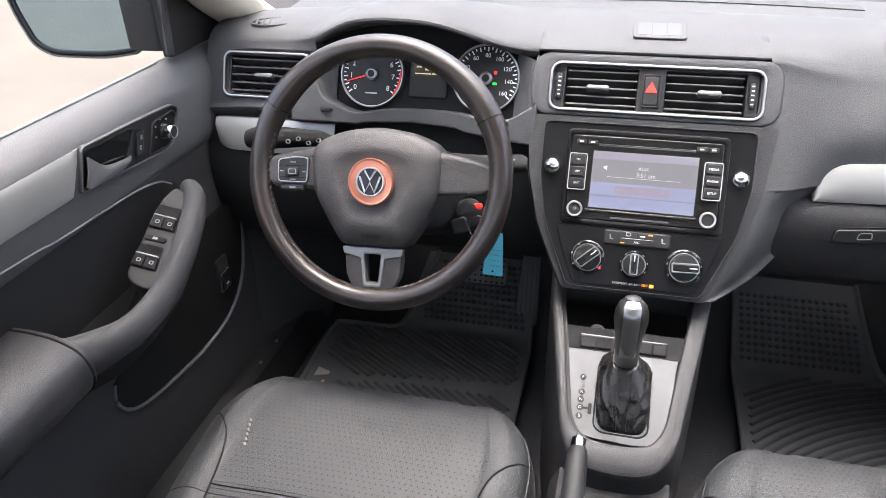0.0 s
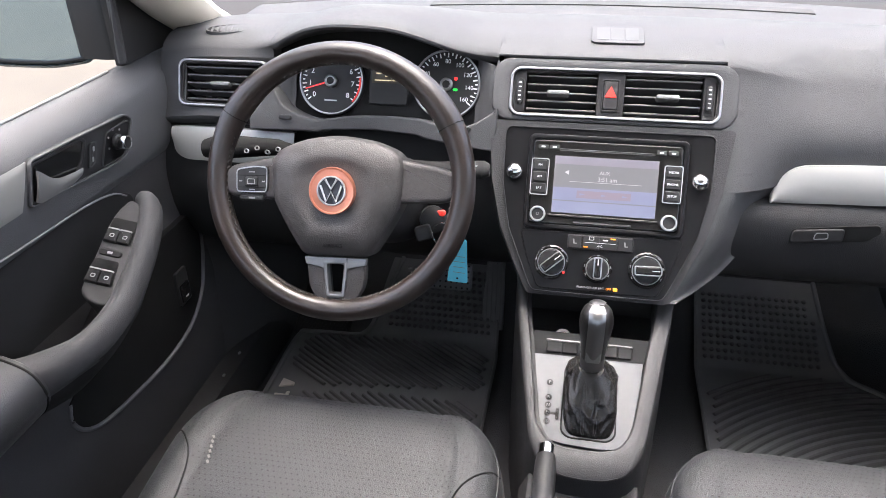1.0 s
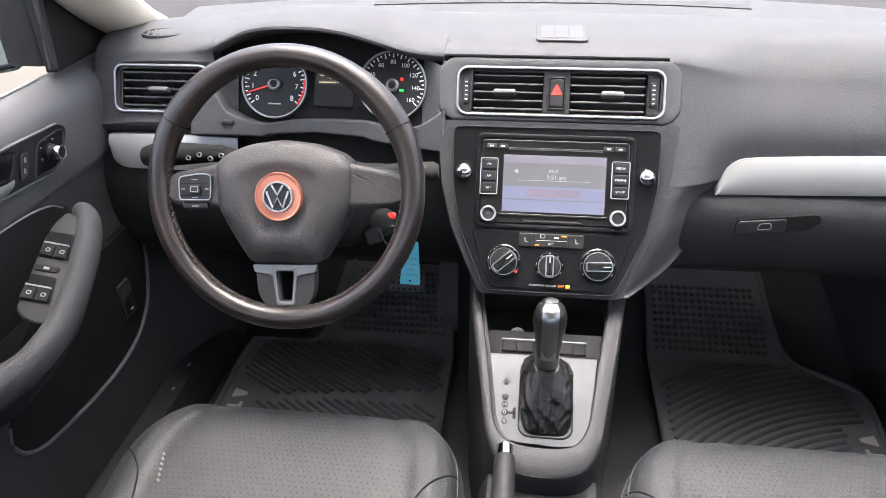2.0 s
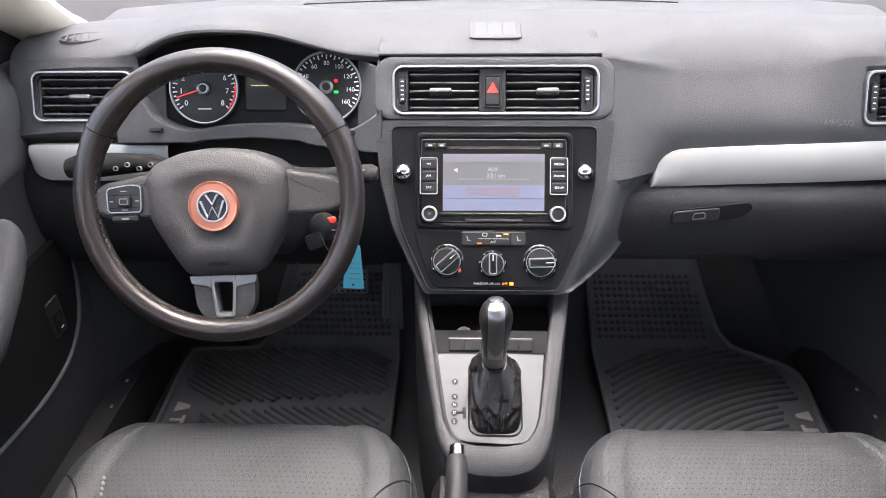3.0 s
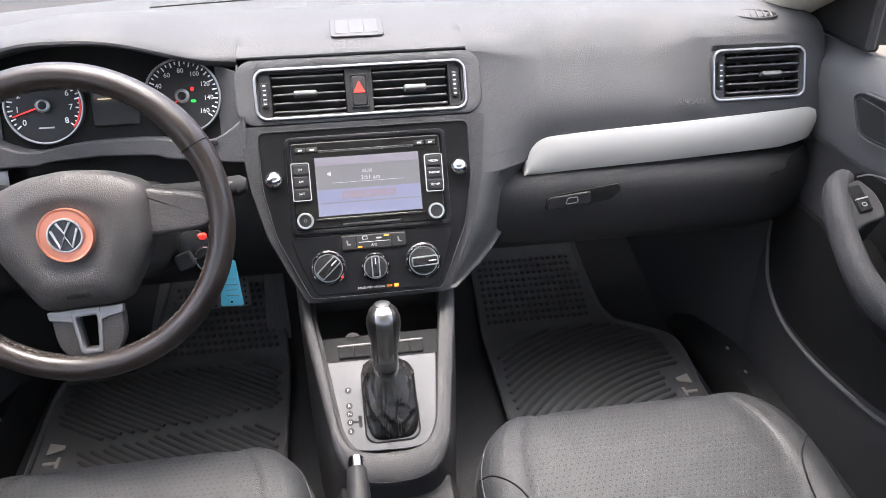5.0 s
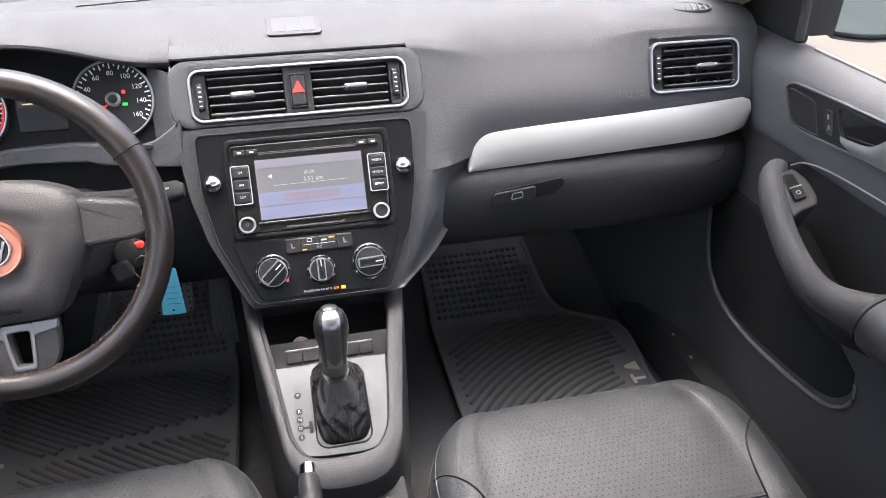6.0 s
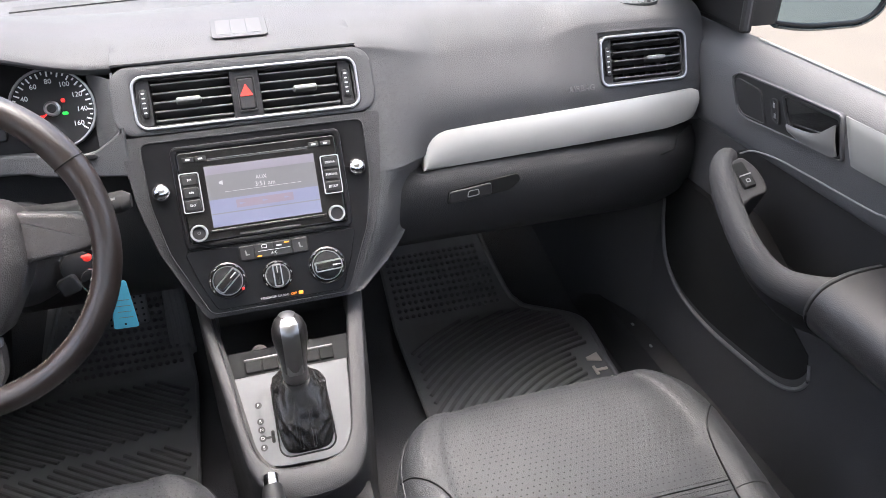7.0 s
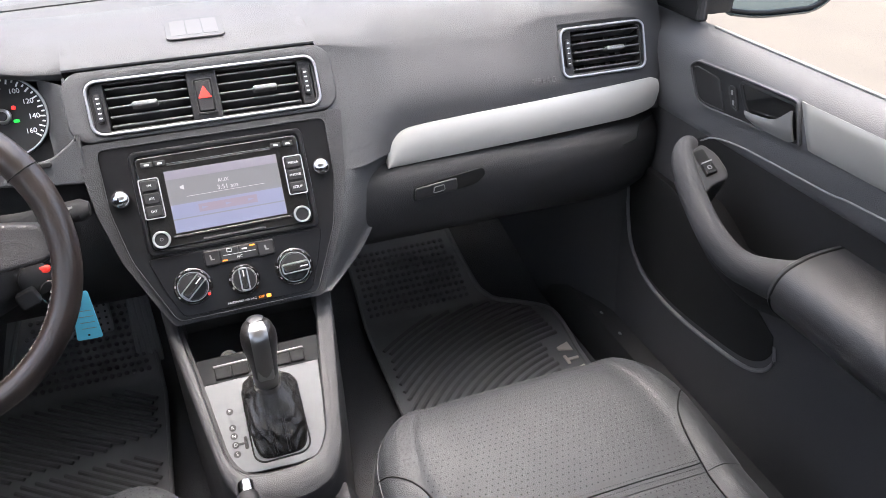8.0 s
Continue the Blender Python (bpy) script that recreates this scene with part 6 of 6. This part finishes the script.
# sills and footwell sides
for s in (-1, 1):
    rows = [[(s * 0.735, y, 0.40), (s * 0.69, y, 0.405), (s * 0.665, y, 0.395), (s * 0.655, y, 0.36), (s * 0.65, y, FLOOR - 0.015)] for y in np.linspace(-1.0, 0.30, 12)]
    sl = thing("sill_trim", (s * 0.68, -0.3, FLOOR), "black plastic door sill trim along the footwell", "sill trim", "door sill trims", "structure")
    part("cover", sheet(rows, 0.004), BLACK, sl)
    for y in (0.02, 0.09):
        part("clip", box(-0.0025, -0.004, 0, 0.0025, 0.004, 0.002, Matrix.Translation((s * 0.675, y, 0.403)), 0.001), GREYPRINT, sl)
    rows = [[(s * 0.712, 0.06, z), (s * 0.69, 0.14, z), (s * 0.672, 0.20, z), (s * 0.655, 0.30, z), (s * 0.63, 0.50, z), (s * 0.60, 0.8, z)] for z in (0.30, 0.40, 0.55, 0.75)]
    solo("kick_panel", sheet(rows, 0.005), DARK, "black plastic kick panel at the side of the footwell", "kick panel", "kick panels", "structure")

# ---- outside mirrors ----
for s in (-1, 1):
    w = thing("wing_mirror", (s * 0.90, 0.08, 1.0), "dark painted wing mirror outside the side window", "wing mirror", "wing mirrors")
    W = plane_at((s * 0.905, 0.05, 1.062), (1, -0.25 * s, 0), (0, 0.03, 1))
    o = [(-0.112, 0.05), (-0.107, 0.0), (-0.088, -0.056), (-0.06, -0.074), (0.03, -0.080), (0.088, -0.072), (0.100, -0.05), (0.104, 0.06), (0.08, 0.085), (-0.08, 0.085)]
    o = soft([(-s * x, y) for x, y in o][::-s], 0.026, 5)
    hs = [[W @ Vector((x * k, y * k, z)) for x, y in o] for k, z in ((0.55, -0.10), (0.8, -0.085), (0.95, -0.05), (1.0, -0.01), (1.0, 0.004), (0.95, 0.008), (0.93, 0.0))]
    part("housing", loops(bmesh.new(), hs), PAINT, w)
    part("glass", slab(inset(o, 0.010), W, -0.002, 0.003, 0.001), MIRROR, w)
    o2 = inset(o, 0.006)
    part("bezel", ring(o2, inset(o2, 0.006), W, 0.0, 0.007, 0.002), BLACK, w)
    part("arm", box(-0.045, -0.05, 0.997, 0.035, 0.035, 1.13, Matrix.Translation((s * 0.80, 0.11, 0)), 0.012), BLACK, w)
